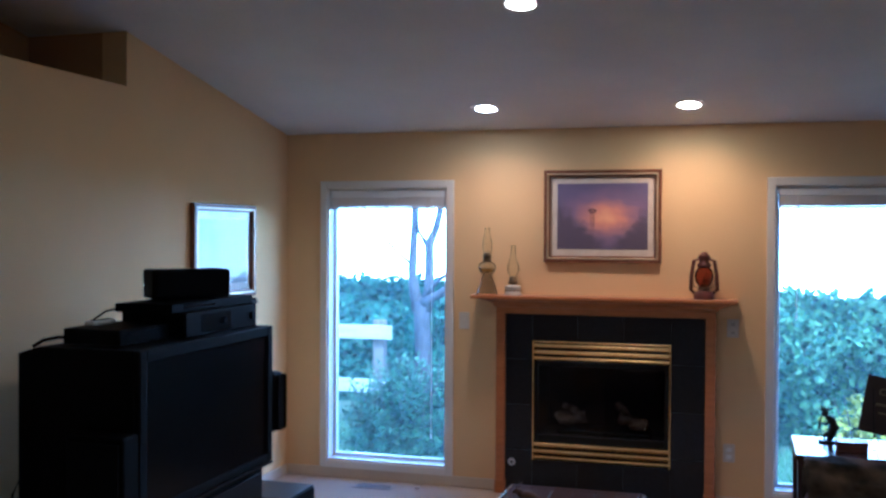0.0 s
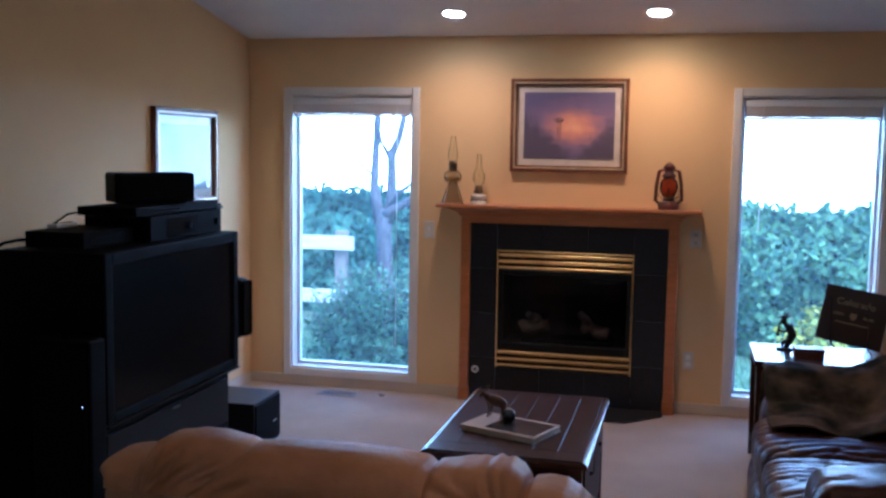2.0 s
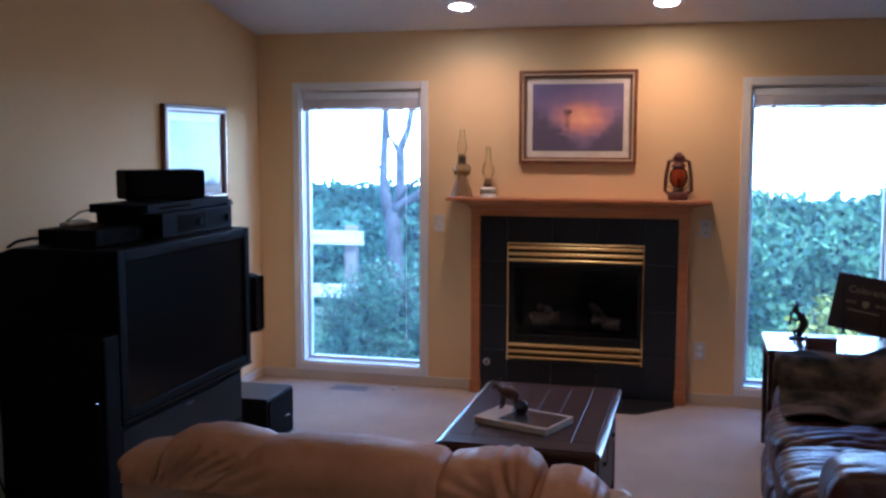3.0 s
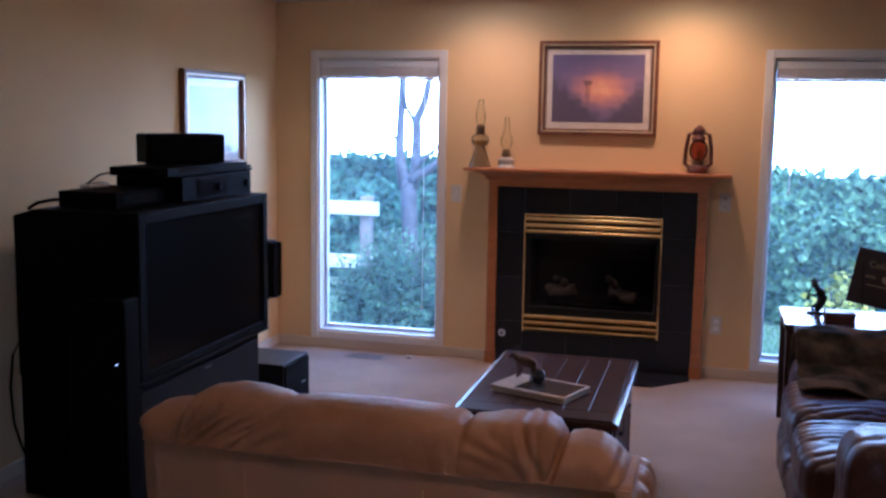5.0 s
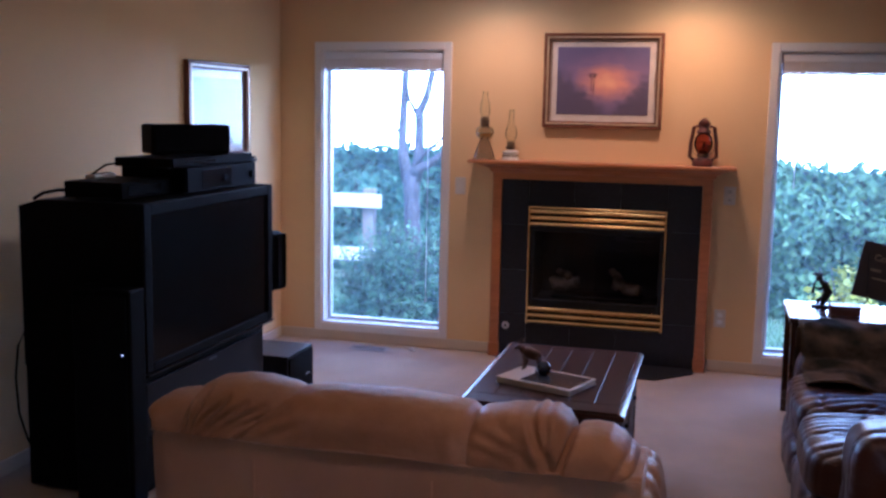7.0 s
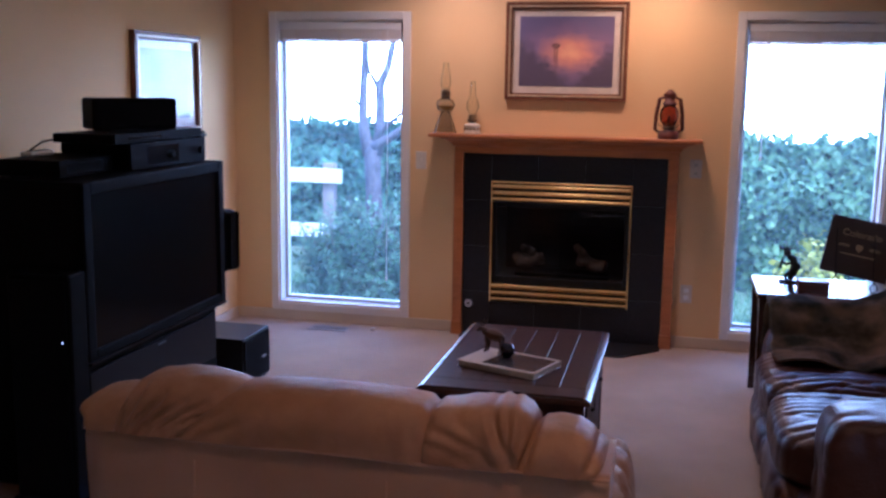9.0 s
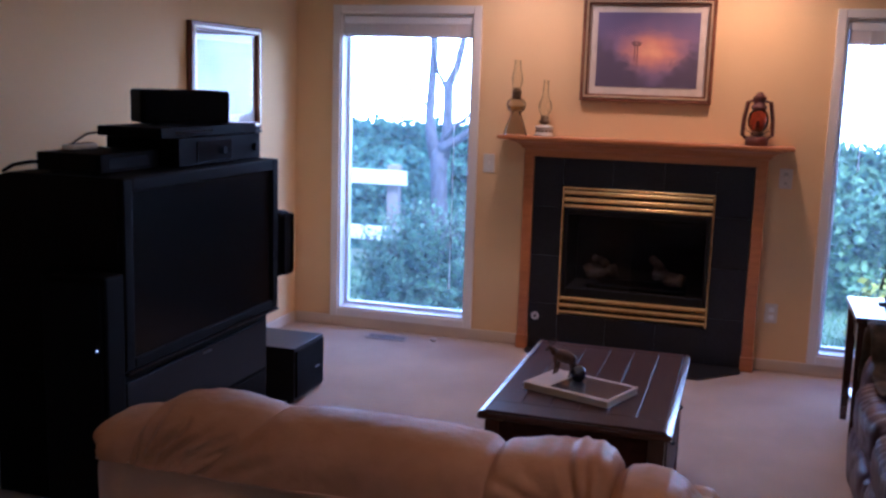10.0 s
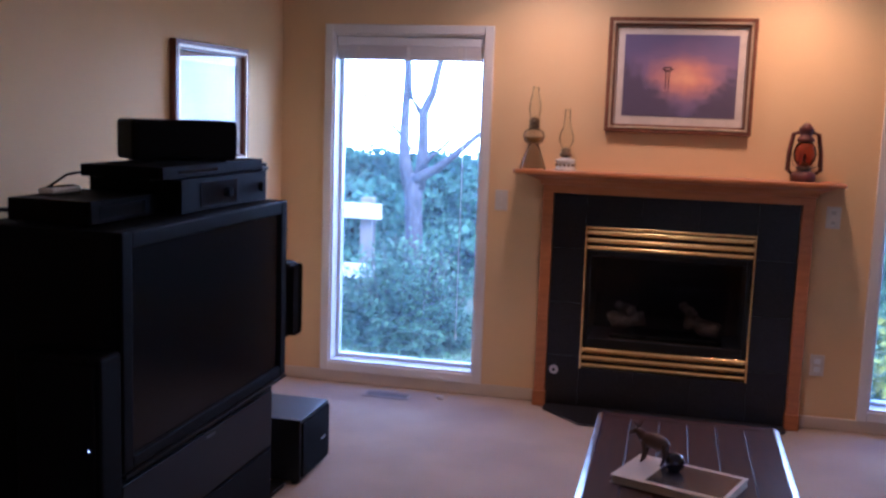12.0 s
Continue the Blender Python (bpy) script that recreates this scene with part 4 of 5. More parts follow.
tagged(part("glass_paperweight", orb, material("dark_blue_glass", (0.012, 0.014, 0.03), 0.06, scale=12, coat=0.6), None, "", True), "round dark blue glass paperweight on the book", "paperweight")

# ---- end table and what stands on it ----
EX0, EX1, EY0, EY1, EZ = 3.43, 4.13, -1.272, -0.755, 0.635
et = thing("end_table", "dark stained wooden end table by the window", "table", (3.78, -1.01, 0))
part("top", box((EX0, EY0, EZ - 0.03), (EX1, EY1, EZ), 0.008, 3), M_WALNUT_EDGE, et, "glossy dark tabletop")
part("apron", box((EX0 + 0.035, EY0 + 0.03, EZ - 0.17), (EX1 - 0.035, EY1 - 0.03, EZ - 0.03), 0.004), M_WALNUT_EDGE, et)
for x in (EX0 + 0.035, EX1 - 0.035):
    for y in (EY0 + 0.035, EY1 - 0.035):
        leg = prism([(x - 0.024, y - 0.024), (x + 0.024, y - 0.024), (x + 0.024, y + 0.024), (x - 0.024, y + 0.024)], "z", 0, EZ - 0.03)
        for v in leg.verts:
            if v.co.z < 0.01:
                v.co.x, v.co.y = x + (v.co.x - x) * 0.65, y + (v.co.y - y) * 0.65
        part("leg", leg, M_WALNUT_EDGE, et)
part("shelf", box((EX0 + 0.04, EY0 + 0.03, 0.14), (EX1 - 0.04, EY1 - 0.03, 0.165), 0.004), M_WALNUT_EDGE, et)

flute = bmesh.new()
fx, fy = 3.615, -0.905
box((fx - 0.05, fy - 0.03, EZ + 0.0005), (fx + 0.05, fy + 0.03, EZ + 0.012), 0.004, bm=flute)
tube([(fx + 0.004, fy, EZ + 0.01), (fx + 0.018, fy, EZ + 0.05), (fx + 0.030, fy, EZ + 0.085), (fx + 0.016, fy, EZ + 0.128), (fx - 0.012, fy, EZ + 0.145)], [0.014, 0.022, 0.027, 0.022, 0.012], 10, bm=flute)
tube([(fx - 0.016, fy, EZ + 0.01), (fx - 0.02, fy, EZ + 0.035), (fx + 0.012, fy, EZ + 0.055)], [0.009, 0.009, 0.014], 8, bm=flute)
bmesh.ops.create_uvsphere(flute, u_segments=14, v_segments=10, radius=0.019, matrix=Matrix.Translation((fx - 0.016, fy, EZ + 0.158)))
tube([(fx - 0.030, fy, EZ + 0.150), (fx - 0.042, fy, EZ + 0.115), (fx - 0.046, fy, EZ + 0.075)], [0.004, 0.005, 0.009], 8, bm=flute)
tube([(fx + 0.015, fy, EZ + 0.115), (fx - 0.012, fy, EZ + 0.098), (fx - 0.040, fy, EZ + 0.108)], [0.009, 0.007, 0.005], 8, bm=flute)
for k in range(5):
    a = radians(40 + k * 28)
    tube([(fx - 0.016, fy, EZ + 0.170), (fx - 0.014 + 0.05 * math.cos(a), fy, EZ + 0.168 + 0.034 * math.sin(a))], [0.005, 0.004], 6, bm=flute)
tagged(part("flute_player_figurine", flute, material("blackened_bronze", (0.02, 0.017, 0.016), 0.45, 0.4, scale=20), None, "", True), "black metal hunched flute player figurine on the end table", "figurine")

rbox = thing("trinket_box", "small reddish brown wooden box on the end table", "box", (3.715, -1.09, EZ))
M_REDWOOD = material("reddish_wood", (0.17, 0.055, 0.03), 0.4, color2=(0.12, 0.04, 0.022), scale=8, stretch=(1, 5, 5))
part("body", box((3.64, -1.14, EZ + 0.0005), (3.79, -1.04, EZ + 0.036), 0.003), M_REDWOOD, rbox)
part("lid", box((3.636, -1.144, EZ + 0.037), (3.794, -1.036, EZ + 0.052), 0.005), M_REDWOOD, rbox)

M_SIGN = material("dark_brown_book_cloth", (0.045, 0.022, 0.016), 0.5, color2=(0.035, 0.017, 0.012), scale=10, bump=0.1, bump_scale=200)
M_GOLD = material("gold_lettering", (0.42, 0.30, 0.15), 0.45, 0.4, scale=20)
sign = thing("display_book", "dark brown boxed book lettered in gold on an easel", "book", (3.925, -0.985, EZ + 0.035))
sign.matrix_basis = pose(3.912, -1.02, EZ + 0.068, -12, 9, -12)
cover = part("cover", box((-0.165, 0, 0), (0.165, 0.028, 0.30), 0.003), M_SIGN, sign, local=True)
part("page_edge", box((0.163, 0.004, 0.006), (0.1675, 0.024, 0.294), 0.001, 1), M_COVER, sign, "pale page edge", local=True)
cu = bpy.data.curves.new("lettering", "FONT")
cu.body, cu.size, cu.align_x, cu.extrude = "Colorado", 0.050, "CENTER", 0.0006
txt = new("lettering", cu)
dg = bpy.context.evaluated_depsgraph_get()
tm = bpy.data.meshes.new_from_object(txt.evaluated_get(dg))
bpy.data.objects.remove(txt)
tm.materials.append(M_GOLD)
lettering = new("lettering", tm)
lettering.parent = sign
lettering.matrix_basis = pose(0.0, -0.0012, 0.205, 90, 0, 0)
tagged(lettering, "gold lettering")
part("emblem", prism([(-0.016, 0.168), (0.016, 0.168), (0.017, 0.145), (0.0, 0.128), (-0.017, 0.145)], "y", -0.0012, 0.0), M_GOLD, sign, "gold shield emblem", local=True)
for z, w in ((0.166, 0.05), (0.158, 0.055)):
    for s in (-1, 1):
        part("line_of_print", box((s * 0.075 - w / 2, -0.001, z - 0.010), (s * 0.075 + w / 2, 0, z - 0.006)), M_GOLD, sign, local=True)
part("line_of_print", box((-0.085, -0.001, 0.108), (0.085, 0, 0.114)), M_GOLD, sign, local=True)
easel = thing("easel", "black wire display easel under the book", "easel", (3.92, -0.98, EZ))
M_WIRE = material("black_wire", (0.015, 0.015, 0.016), 0.4, 0.8)
for s in (-0.1, 0.08):
    x = 3.93 + s
    z = EZ + 0.058 - s * 0.16
    pts = [(x, -1.00 - s * 0.21, z + 0.24), (x, -1.04 - s * 0.21, z), (x, -1.07 - s * 0.21, z), (x, -1.085 - s * 0.21, z + 0.02)]
    part("arm", tube(pts, 0.003, 6), M_WIRE, easel)
    loop = [(x + 0.018 * math.cos(a), -1.065 - s * 0.21, (z + EZ) / 2 + (z - EZ) / 2 * 0.98 * math.sin(a)) for a in [k * math.pi / 8 for k in range(17)]]
    part("scroll_foot", tube(loop, 0.003, 6), M_WIRE, easel)
part("rear_leg", tube([(3.93, -0.92, EZ + 0.27), (3.93, -0.82, EZ + 0.003)], 0.003, 6), M_WIRE, easel)
part("crossbar", tube([(3.83, -0.978, EZ + 0.235), (3.93, -0.92, EZ + 0.27), (4.01, -1.015, EZ + 0.23)], 0.003, 6), M_WIRE, easel)

# ---- brown leather sofa ----
bs = thing("leather_sofa", "dark brown wrinkled leather sofa", "sofa", (3.9, -2.3, 0))


def ruck(p, n):
    w = p.y * 52 + 3.5 * noise.noise(Vector((p.x * 3, p.y * 4, 0.3))) + 1.2 * noise.noise(Vector((p.x * 9, p.y * 9, 2)))
    return (0.009 * (abs(math.sin(w)) ** 0.7 - 0.6)) * (1 if n.z > 0.3 else 0.4)


part("base", box((3.47, -3.18, 0.03), (4.30, -1.42, 0.26), 0.03, 3), M_BROWN, bs)
for k, y in enumerate((-1.97, -2.61)):
    part("seat_cushion", cushion((3.735, y, 0.355), (0.68, 0.655, 0.23), 4.5, 0.006, 8, 20 + k, cuts=48, fold=ruck), M_BROWN, bs, "rucked glossy leather seat", smooth=True)
    part("front_roll", cushion((3.455, y, 0.165), (0.14, 0.65, 0.25), 3.2, 0.008, 9, 24 + k), M_BROWN, bs, smooth=True)
    part("back_cushion", cushion((4.16, y, 0.66), (0.32, 0.65, 0.56), 3.2, 0.012, 8, 28 + k), M_BROWN, bs, smooth=True)
part("arm", cushion((3.88, -1.515, 0.32), (0.86, 0.27, 0.58), 3.2, 0.010, 8, 32), M_BROWN, bs, smooth=True)
part("arm", cushion((3.95, -3.085, 0.325), (0.90, 0.33, 0.63), 7.0, 0.008, 7, 33, cuts=36, fold=lambda p, n: -0.004 * max(0, math.cos(p.x * 34 + p.z * 22 + 3 * noise.noise(p * 6))) ** 5), M_BROWN, bs, smooth=True)
part("back_frame", box((4.24, -3.2, 0.03), (4.40, -1.40, 0.80), 0.05, 3), M_BROWN, bs)

throw = bmesh.new()
path = [(-1.345, 0.30), (-1.345, 0.50), (-1.375, 0.605), (-1.46, 0.645), (-1.56, 0.64), (-1.65, 0.59), (-1.70, 0.52), (-1.80, 0.485), (-1.90, 0.475), (-2.02, 0.472)]
NU, NV = 46, 48
grid = []
for i in range(NU + 1):
    u = i / NU
    x = 3.46 + u * 0.90
    row = []
    for j in range(NV + 1):
        s = j / NV * (len(path) - 1)
        k = min(int(s), len(path) - 2)
        f = s - k
        y = path[k][0] * (1 - f) + path[k + 1][0] * f
        z = path[k][1] * (1 - f) + path[k + 1][1] * f
        climb = max(0.0, (u - 0.45) / 0.55)
        z = max(z, z + climb ** 1.4 * (0.93 - z)) if j > 12 else z + 0.30 * climb ** 1.4
        y -= 0.10 * u * max(0, j / NV - 0.4)
        wave = noise.noise(Vector((u * 5 + 0.6 * j / NV, j / NV * 5, 1.3)))
        z += 0.034 * wave + 0.014 * noise.noise(Vector((u * 14, j / NV * 12, 4.1)))
        row.append(throw.verts.new((x + 0.02 * noise.noise(Vector((j * 0.2, u, 7))), y, z + 0.012)))
    grid.append(row)
for i in range(NU):
    for j in range(NV):
        throw.faces.new((grid[i][j], grid[i + 1][j], grid[i + 1][j + 1], grid[i][j + 1]))
bmesh.ops.recalc_face_normals(throw, faces=throw.faces)
bmesh.ops.solidify(throw, geom=list(throw.faces), thickness=0.010)
M_THROW = material("camouflage_fleece", (0.13, 0.090, 0.058), 0.95, color2=(0.016, 0.017, 0.014), scale=7, detail=3, bump=0.6, bump_scale=150, fine=0.15, spec=0.1)
tagged(part("throw_blanket", throw, M_THROW, None, "", True), "dark olive and brown patterned throw over the sofa arm", "blanket")

# ---- things on the walls and mantel ----
def framed_picture(label, normal, a0, a1, z0, z1, off, border, mat_w, art, m_out, m_in, m_mat):
    """A picture on a wall facing -y ('y') or +x ('x'); a0..a1 runs along the wall."""
    p = thing("framed_picture", label, "picture", ((a0 + a1) / 2, 0, z0) if normal == "y" else (0, (a0 + a1) / 2, z0))

    def slab(lo, hi, d0, d1, bevel=0.0):
        if normal == "y":
            return box((lo[0], -d1, lo[1]), (hi[0], -d0, hi[1]), bevel)
        return box((d0, lo[0], lo[1]), (d1, hi[0], hi[1]), bevel)

    def ring(inset, width, d0, d1, bevel):
        b = bmesh.new()
        o = (a0 + inset, a1 - inset, z0 + inset, z1 - inset)
        for lo, hi in (((o[0], o[2]), (o[0] + width, o[3])), ((o[1] - width, o[2]), (o[1], o[3])),
                       ((o[0] + width, o[3] - width), (o[1] - width, o[3])), ((o[0] + width, o[2]), (o[1] - width, o[2] + width))):
            if normal == "y":
                box((lo[0], -d1, lo[1]), (hi[0], -d0, hi[1]), bevel, bm=b)
            else:
                box((d0, lo[0], lo[1]), (d1, hi[0], hi[1]), bevel, bm=b)
        return b
    part("outer_frame", ring(0, border * 0.50, 0.001, off, 0.004), m_out, p)
    part("gilt_rim", ring(border * 0.50 + 0.0005, border * 0.25, 0.002, off + 0.004, 0.003), m_in, p, "narrow gilt rim")
    part("inner_frame", ring(border * 0.75 + 0.001, border * 0.25, 0.002, off - 0.006, 0.002), m_out, p)
    i = border + 0.001
    part("mat_board", slab((a0 + i, z0 + i), (a1 - i, z1 - i), 0.002, 0.010), m_mat, p, "pale mat board")
    k = border + mat_w
    canvas = part("print", slab((a0 + k, z0 + k), (a1 - k, z1 - k), 0.0102, 0.012), art, p, "printed picture")
    gl = bmesh.new()
    c = ((a0 + a1) / 2, (z0 + z1) / 2)
    w, h = a1 - a0 - 2 * i, z1 - z0 - 2 * i
    m = Matrix.Translation((c[0], -0.0145, c[1])) @ pose(0, 0, 0, 90) if normal == "y" else Matrix.Translation((0.0145, c[0], c[1])) @ pose(0, 0, 0, 90, 0, 90)
    bmesh.ops.create_grid(gl, x_segments=1, y_segments=1, size=0.5, matrix=m @ Matrix.Diagonal((w, h, 1, 1)))
    part("glass", gl, M_GLASS, p, "picture glass").visible_shadow = False
    return p, canvas


def sunset_print():
    """Purple dusk over a glowing sun, with dark banks of trees and a bright stream."""
    m = bpy.data.materials.new("sunset_print")
    m.use_nodes = True
    n, l = m.node_tree.nodes, m.node_tree.links
    b = n["Principled BSDF"]
    b.inputs["Roughness"].default_value = 0.6
    co = n.new("ShaderNodeTexCoord")
    warp = n.new("ShaderNodeTexNoise")
    warp.inputs["Scale"].default_value, warp.inputs["Detail"].default_value = 7, 6
    l.new(co.outputs["Generated"], warp.inputs["Vector"])
    sep = n.new("ShaderNodeSeparateXYZ")
    l.new(co.outputs["Generated"], sep.inputs[0])

    def math_node(op, a, b_, c=None):
        k = n.new("ShaderNodeMath")
        k.operation = op
        for i, v in enumerate((a, b_, c)):
            if v is None:
                continue
            if isinstance(v, (int, float)):
                k.inputs[i].default_value = v
            else:
                l.new(v, k.inputs[i])
        return k.outputs[0]
    wob = math_node("MULTIPLY_ADD", warp.outputs["Fac"], 0.30, -0.15)
    dx = math_node("MULTIPLY", math_node("SUBTRACT", sep.outputs["X"], 0.55), 1.0)
    dz = math_node("MULTIPLY", math_node("SUBTRACT", sep.outputs["Z"], 0.48), 1.25)
    r = math_node("SQRT", math_node("ADD", math_node("MULTIPLY", dx, dx), math_node("MULTIPLY", dz, dz)), 0)
    r = math_node("ADD", r, wob)
    ramp = n.new("ShaderNodeValToRGB")
    e = ramp.color_ramp.elements
    e[0].position, e[0].color = 0.02, (0.86, 0.50, 0.27, 1)
    e[1].position, e[1].color = 0.62, (0.17, 0.14, 0.27, 1)
    for pos, colr in ((0.15, (0.72, 0.34, 0.24, 1)), (0.27, (0.46, 0.24, 0.28, 1)), (0.40, (0.26, 0.18, 0.31, 1))):
        x = ramp.color_ramp.elements.new(pos)
        x.color = colr
    l.new(r, ramp.inputs["Fac"])
    low = n.new("ShaderNodeTexNoise")
    low.inputs["Scale"].default_value, low.inputs["Detail"].default_value, low.inputs["Roughness"].default_value = 9, 12, 0.68
    l.new(co.outputs["Generated"], low.inputs["Vector"])
    edge = math_node("MULTIPLY", math_node("ABSOLUTE", math_node("SUBTRACT", sep.outputs["X"], 0.56), 0), 1.25)
    bank = math_node("ADD", math_node("SUBTRACT", edge, sep.outputs["Z"]), math_node("MULTIPLY", low.outputs["Fac"], 0.9))
    dark = n.new("ShaderNodeValToRGB")
    dark.color_ramp.elements[0].position, dark.color_ramp.elements[1].position = 0.34, 0.56
    l.new(bank, dark.inputs["Fac"])
    mix = n.new("ShaderNodeMixRGB")
    l.new(dark.outputs["Color"], mix.inputs["Fac"])
    l.new(ramp.outputs["Color"], mix.inputs["Color1"])
    mix.inputs["Color2"].default_value = (0.12, 0.095, 0.155, 1)
    l.new(mix.outputs["Color"], b.inputs["Base Color"])
    return m


M_FRAMEWOOD = material("mahogany_frame", (0.22, 0.085, 0.035), 0.38, color2=(0.15, 0.055, 0.025), scale=12, coat=0.08, spec=0.35)
M_GILT = material("gilt_rim", (0.88, 0.72, 0.46), 0.3, 0.6, scale=30, bump=0.1)
M_MAT = material("cream_mat_board", (0.66, 0.58, 0.50), 0.8, scale=20)
sunset, canvas = framed_picture("sunset landscape print in a mahogany and gilt frame above the mantel", "y", 1.893, 2.666, 1.563, 2.177, 0.034, 0.043, 0.046,
                                sunset_print(), M_FRAMEWOOD, M_GILT, M_MAT)
M_INK = material("dark_print_ink", (0.045, 0.03, 0.05), 0.6)
mill = box((2.205, -0.0132, 1.80), (2.209, -0.0122, 1.895), bm=None)
box((2.221, -0.0132, 1.80), (2.225, -0.0122, 1.895), bm=mill)
for k in range(6):
    a = k * math.pi / 3
    box((2.215 + 0.020 * math.cos(a) - 0.010, -0.0132, 1.906 + 0.010 * math.sin(a) - 0.003), (2.215 + 0.020 * math.cos(a) + 0.010, -0.0122, 1.906 + 0.010 * math.sin(a) + 0.003), bm=mill)
part("windmill_motif", mill, M_INK, canvas)
M_PALEPRINT = material("pale_misty_print", (0.50, 0.55, 0.60), 0.6, color2=(0.24, 0.30, 0.38), scale=1.8, detail=3)
framed_picture("pale misty print in a dark frame, its glass mirroring the window", "x", -1.350, -0.556, 1.330, 1.929, 0.036, 0.045, 0.05,
               M_PALEPRINT, M_FRAMEWOOD, M_GILT, material("white_mat_board", (0.72, 0.72, 0.70), 0.8, scale=20))

M_CLEAR = pane_glass("clear_lamp_glass", 1.12, 0.02, (0.985, 0.985, 0.97))
M_AMBER = pane_glass("rusty_amber_glass", 1.25, 0.03, (0.84, 0.58, 0.42))
M_BURNER = material("tarnished_brass", (0.30, 0.20, 0.10), 0.35, 0.8, color2=(0.09, 0.065, 0.04), scale=30)
MZ = 1.3415


def shell(profile, wall=0.0025):
    """A hollow turned body of that wall thickness."""
    return profile + [(max(r - wall, 0.0005), z) for r, z in reversed(profile)]


def oil_lamp(x, y, big):
    lamp = thing("oil_lamp", "tall clear glass oil lamp with a glass foot" if big else "small oil lamp with a patterned white base", "oil lamp", (x, y, MZ), 0, "oil lamps on the mantel")
    at = (x, y, MZ)
    if big:
        part("foot", lathe(shell([(0.074, 0.0), (0.070, 0.012), (0.055, 0.06), (0.036, 0.11), (0.026, 0.135)]), 28, at=at), M_CLEAR, lamp, "flared glass foot", True)
        part("font", lathe(shell([(0.024, 0.136), (0.050, 0.150), (0.060, 0.180), (0.052, 0.208), (0.026, 0.222)]), 28, at=at), M_CLEAR, lamp, "clear glass oil font", True)
        part("oil", lathe([(0, 0.142), (0.04, 0.152), (0.052, 0.176), (0, 0.177)], 24, at=at), pane_glass("lamp_oil", 1.2, 0.05, (0.85, 0.75, 0.5)), lamp)
        part("burner", lathe([(0, 0.222), (0.026, 0.224), (0.030, 0.236), (0.026, 0.25), (0.032, 0.262), (0.026, 0.27), (0.012, 0.285), (0, 0.286)], 24, at=at), M_BURNER, lamp, "dark brass burner", True)
        part("chimney", lathe(shell([(0.026, 0.270), (0.024, 0.285), (0.034, 0.325), (0.030, 0.365), (0.018, 0.41), (0.017, 0.45)], 0.002), 28, at=at), M_CLEAR, lamp, "clear glass chimney", True)
    else:
        base = part("base", lathe([(0, 0), (0.058, 0), (0.060, 0.008), (0.052, 0.014), (0.050, 0.046), (0.056, 0.054), (0.050, 0.062), (0.02, 0.07), (0, 0.07)], 28, at=at), material("white_china", (0.66, 0.62, 0.56), 0.25, scale=6), lamp, "white china base", True)
        for k in range(7):
            a = radians(190 + k * 27)
            spot = bmesh.new()
            bmesh.ops.create_icosphere(spot, subdivisions=1, radius=0.009, matrix=Matrix.Translation((x + 0.0485 * math.cos(a), y + 0.0485 * math.sin(a), MZ + 0.031)))
            part("painted_motif", spot, M_BURNER, base)
        part("burner", lathe([(0, 0.07), (0.024, 0.072), (0.034, 0.082), (0.034, 0.092), (0.024, 0.098), (0.028, 0.112), (0.012, 0.125), (0, 0.126)], 24, at=at), M_BURNER, lamp, "dark brass burner", True)
        part("chimney", lathe(shell([(0.024, 0.112), (0.022, 0.125), (0.040, 0.165), (0.037, 0.20), (0.018, 0.245), (0.014, 0.335)], 0.002), 28, at=at), M_CLEAR, lamp, "clear glass chimney", True)


oil_lamp(1.520, -0.095, True)
oil_lamp(1.700, -0.095, False)

M_REDTIN = material("worn_red_enamel", (0.13, 0.028, 0.016), 0.45, color2=(0.05, 0.018, 0.012), scale=9, bump=0.15, bump_scale=40)
lx, ly = 2.938, -0.095
lantern = thing("hurricane_lantern", "worn dark red hurricane lantern on the mantel", "lantern", (lx, ly, MZ))
la = (lx, ly, MZ)
part("tank", lathe([(0, 0), (0.060, 0), (0.064, 0.01), (0.064, 0.036), (0.050, 0.05), (0.03, 0.056), (0, 0.056)], 28, at=la), M_REDTIN, lantern, "", True)
part("burner", lathe([(0, 0.056), (0.034, 0.058), (0.040, 0.07), (0.030, 0.08), (0.015, 0.10), (0, 0.10)], 24, at=la), M_BURNER, lantern, "", True)
part("globe", lathe(shell([(0.034, 0.082), (0.054, 0.112), (0.060, 0.145), (0.052, 0.182), (0.034, 0.205)], 0.002), 28, at=la), M_AMBER, lantern, "rusty amber glass globe", True)
part("flame_guard", lathe([(0, 0.10), (0.008, 0.105), (0.010, 0.125), (0.006, 0.142), (0, 0.145)], 16, at=la), M_REDTIN, lantern, "", True)
part("hood", lathe([(0.036, 0.205), (0.046, 0.212), (0.042, 0.226), (0.030, 0.236), (0.032, 0.262), (0.040, 0.270), (0.024, 0.290), (0.012, 0.302), (0, 0.304)], 24, at=la), M_REDTIN, lantern, "", True)
for s in (-1, 1):
    part("side_tube", tube([(lx + s * 0.050, ly, MZ + 0.035), (lx + s * 0.082, ly, MZ + 0.06), (lx + s * 0.078, ly, MZ + 0.15), (lx + s * 0.062, ly, MZ + 0.245), (lx + s * 0.030, ly, MZ + 0.255)], 0.012, 10), M_REDTIN, lantern, "", True)
part("bail", tube([(lx - 0.064, ly, MZ + 0.235), (lx - 0.072, ly - 0.02, MZ + 0.16), (lx - 0.06, ly - 0.052, MZ + 0.085), (lx, ly - 0.066, MZ + 0.06), (lx + 0.06, ly - 0.052, MZ + 0.085), (lx + 0.072, ly - 0.02, MZ + 0.16), (lx + 0.064, ly, MZ + 0.235)], 0.0022, 6), M_BLACKMETAL, lantern, "", True)
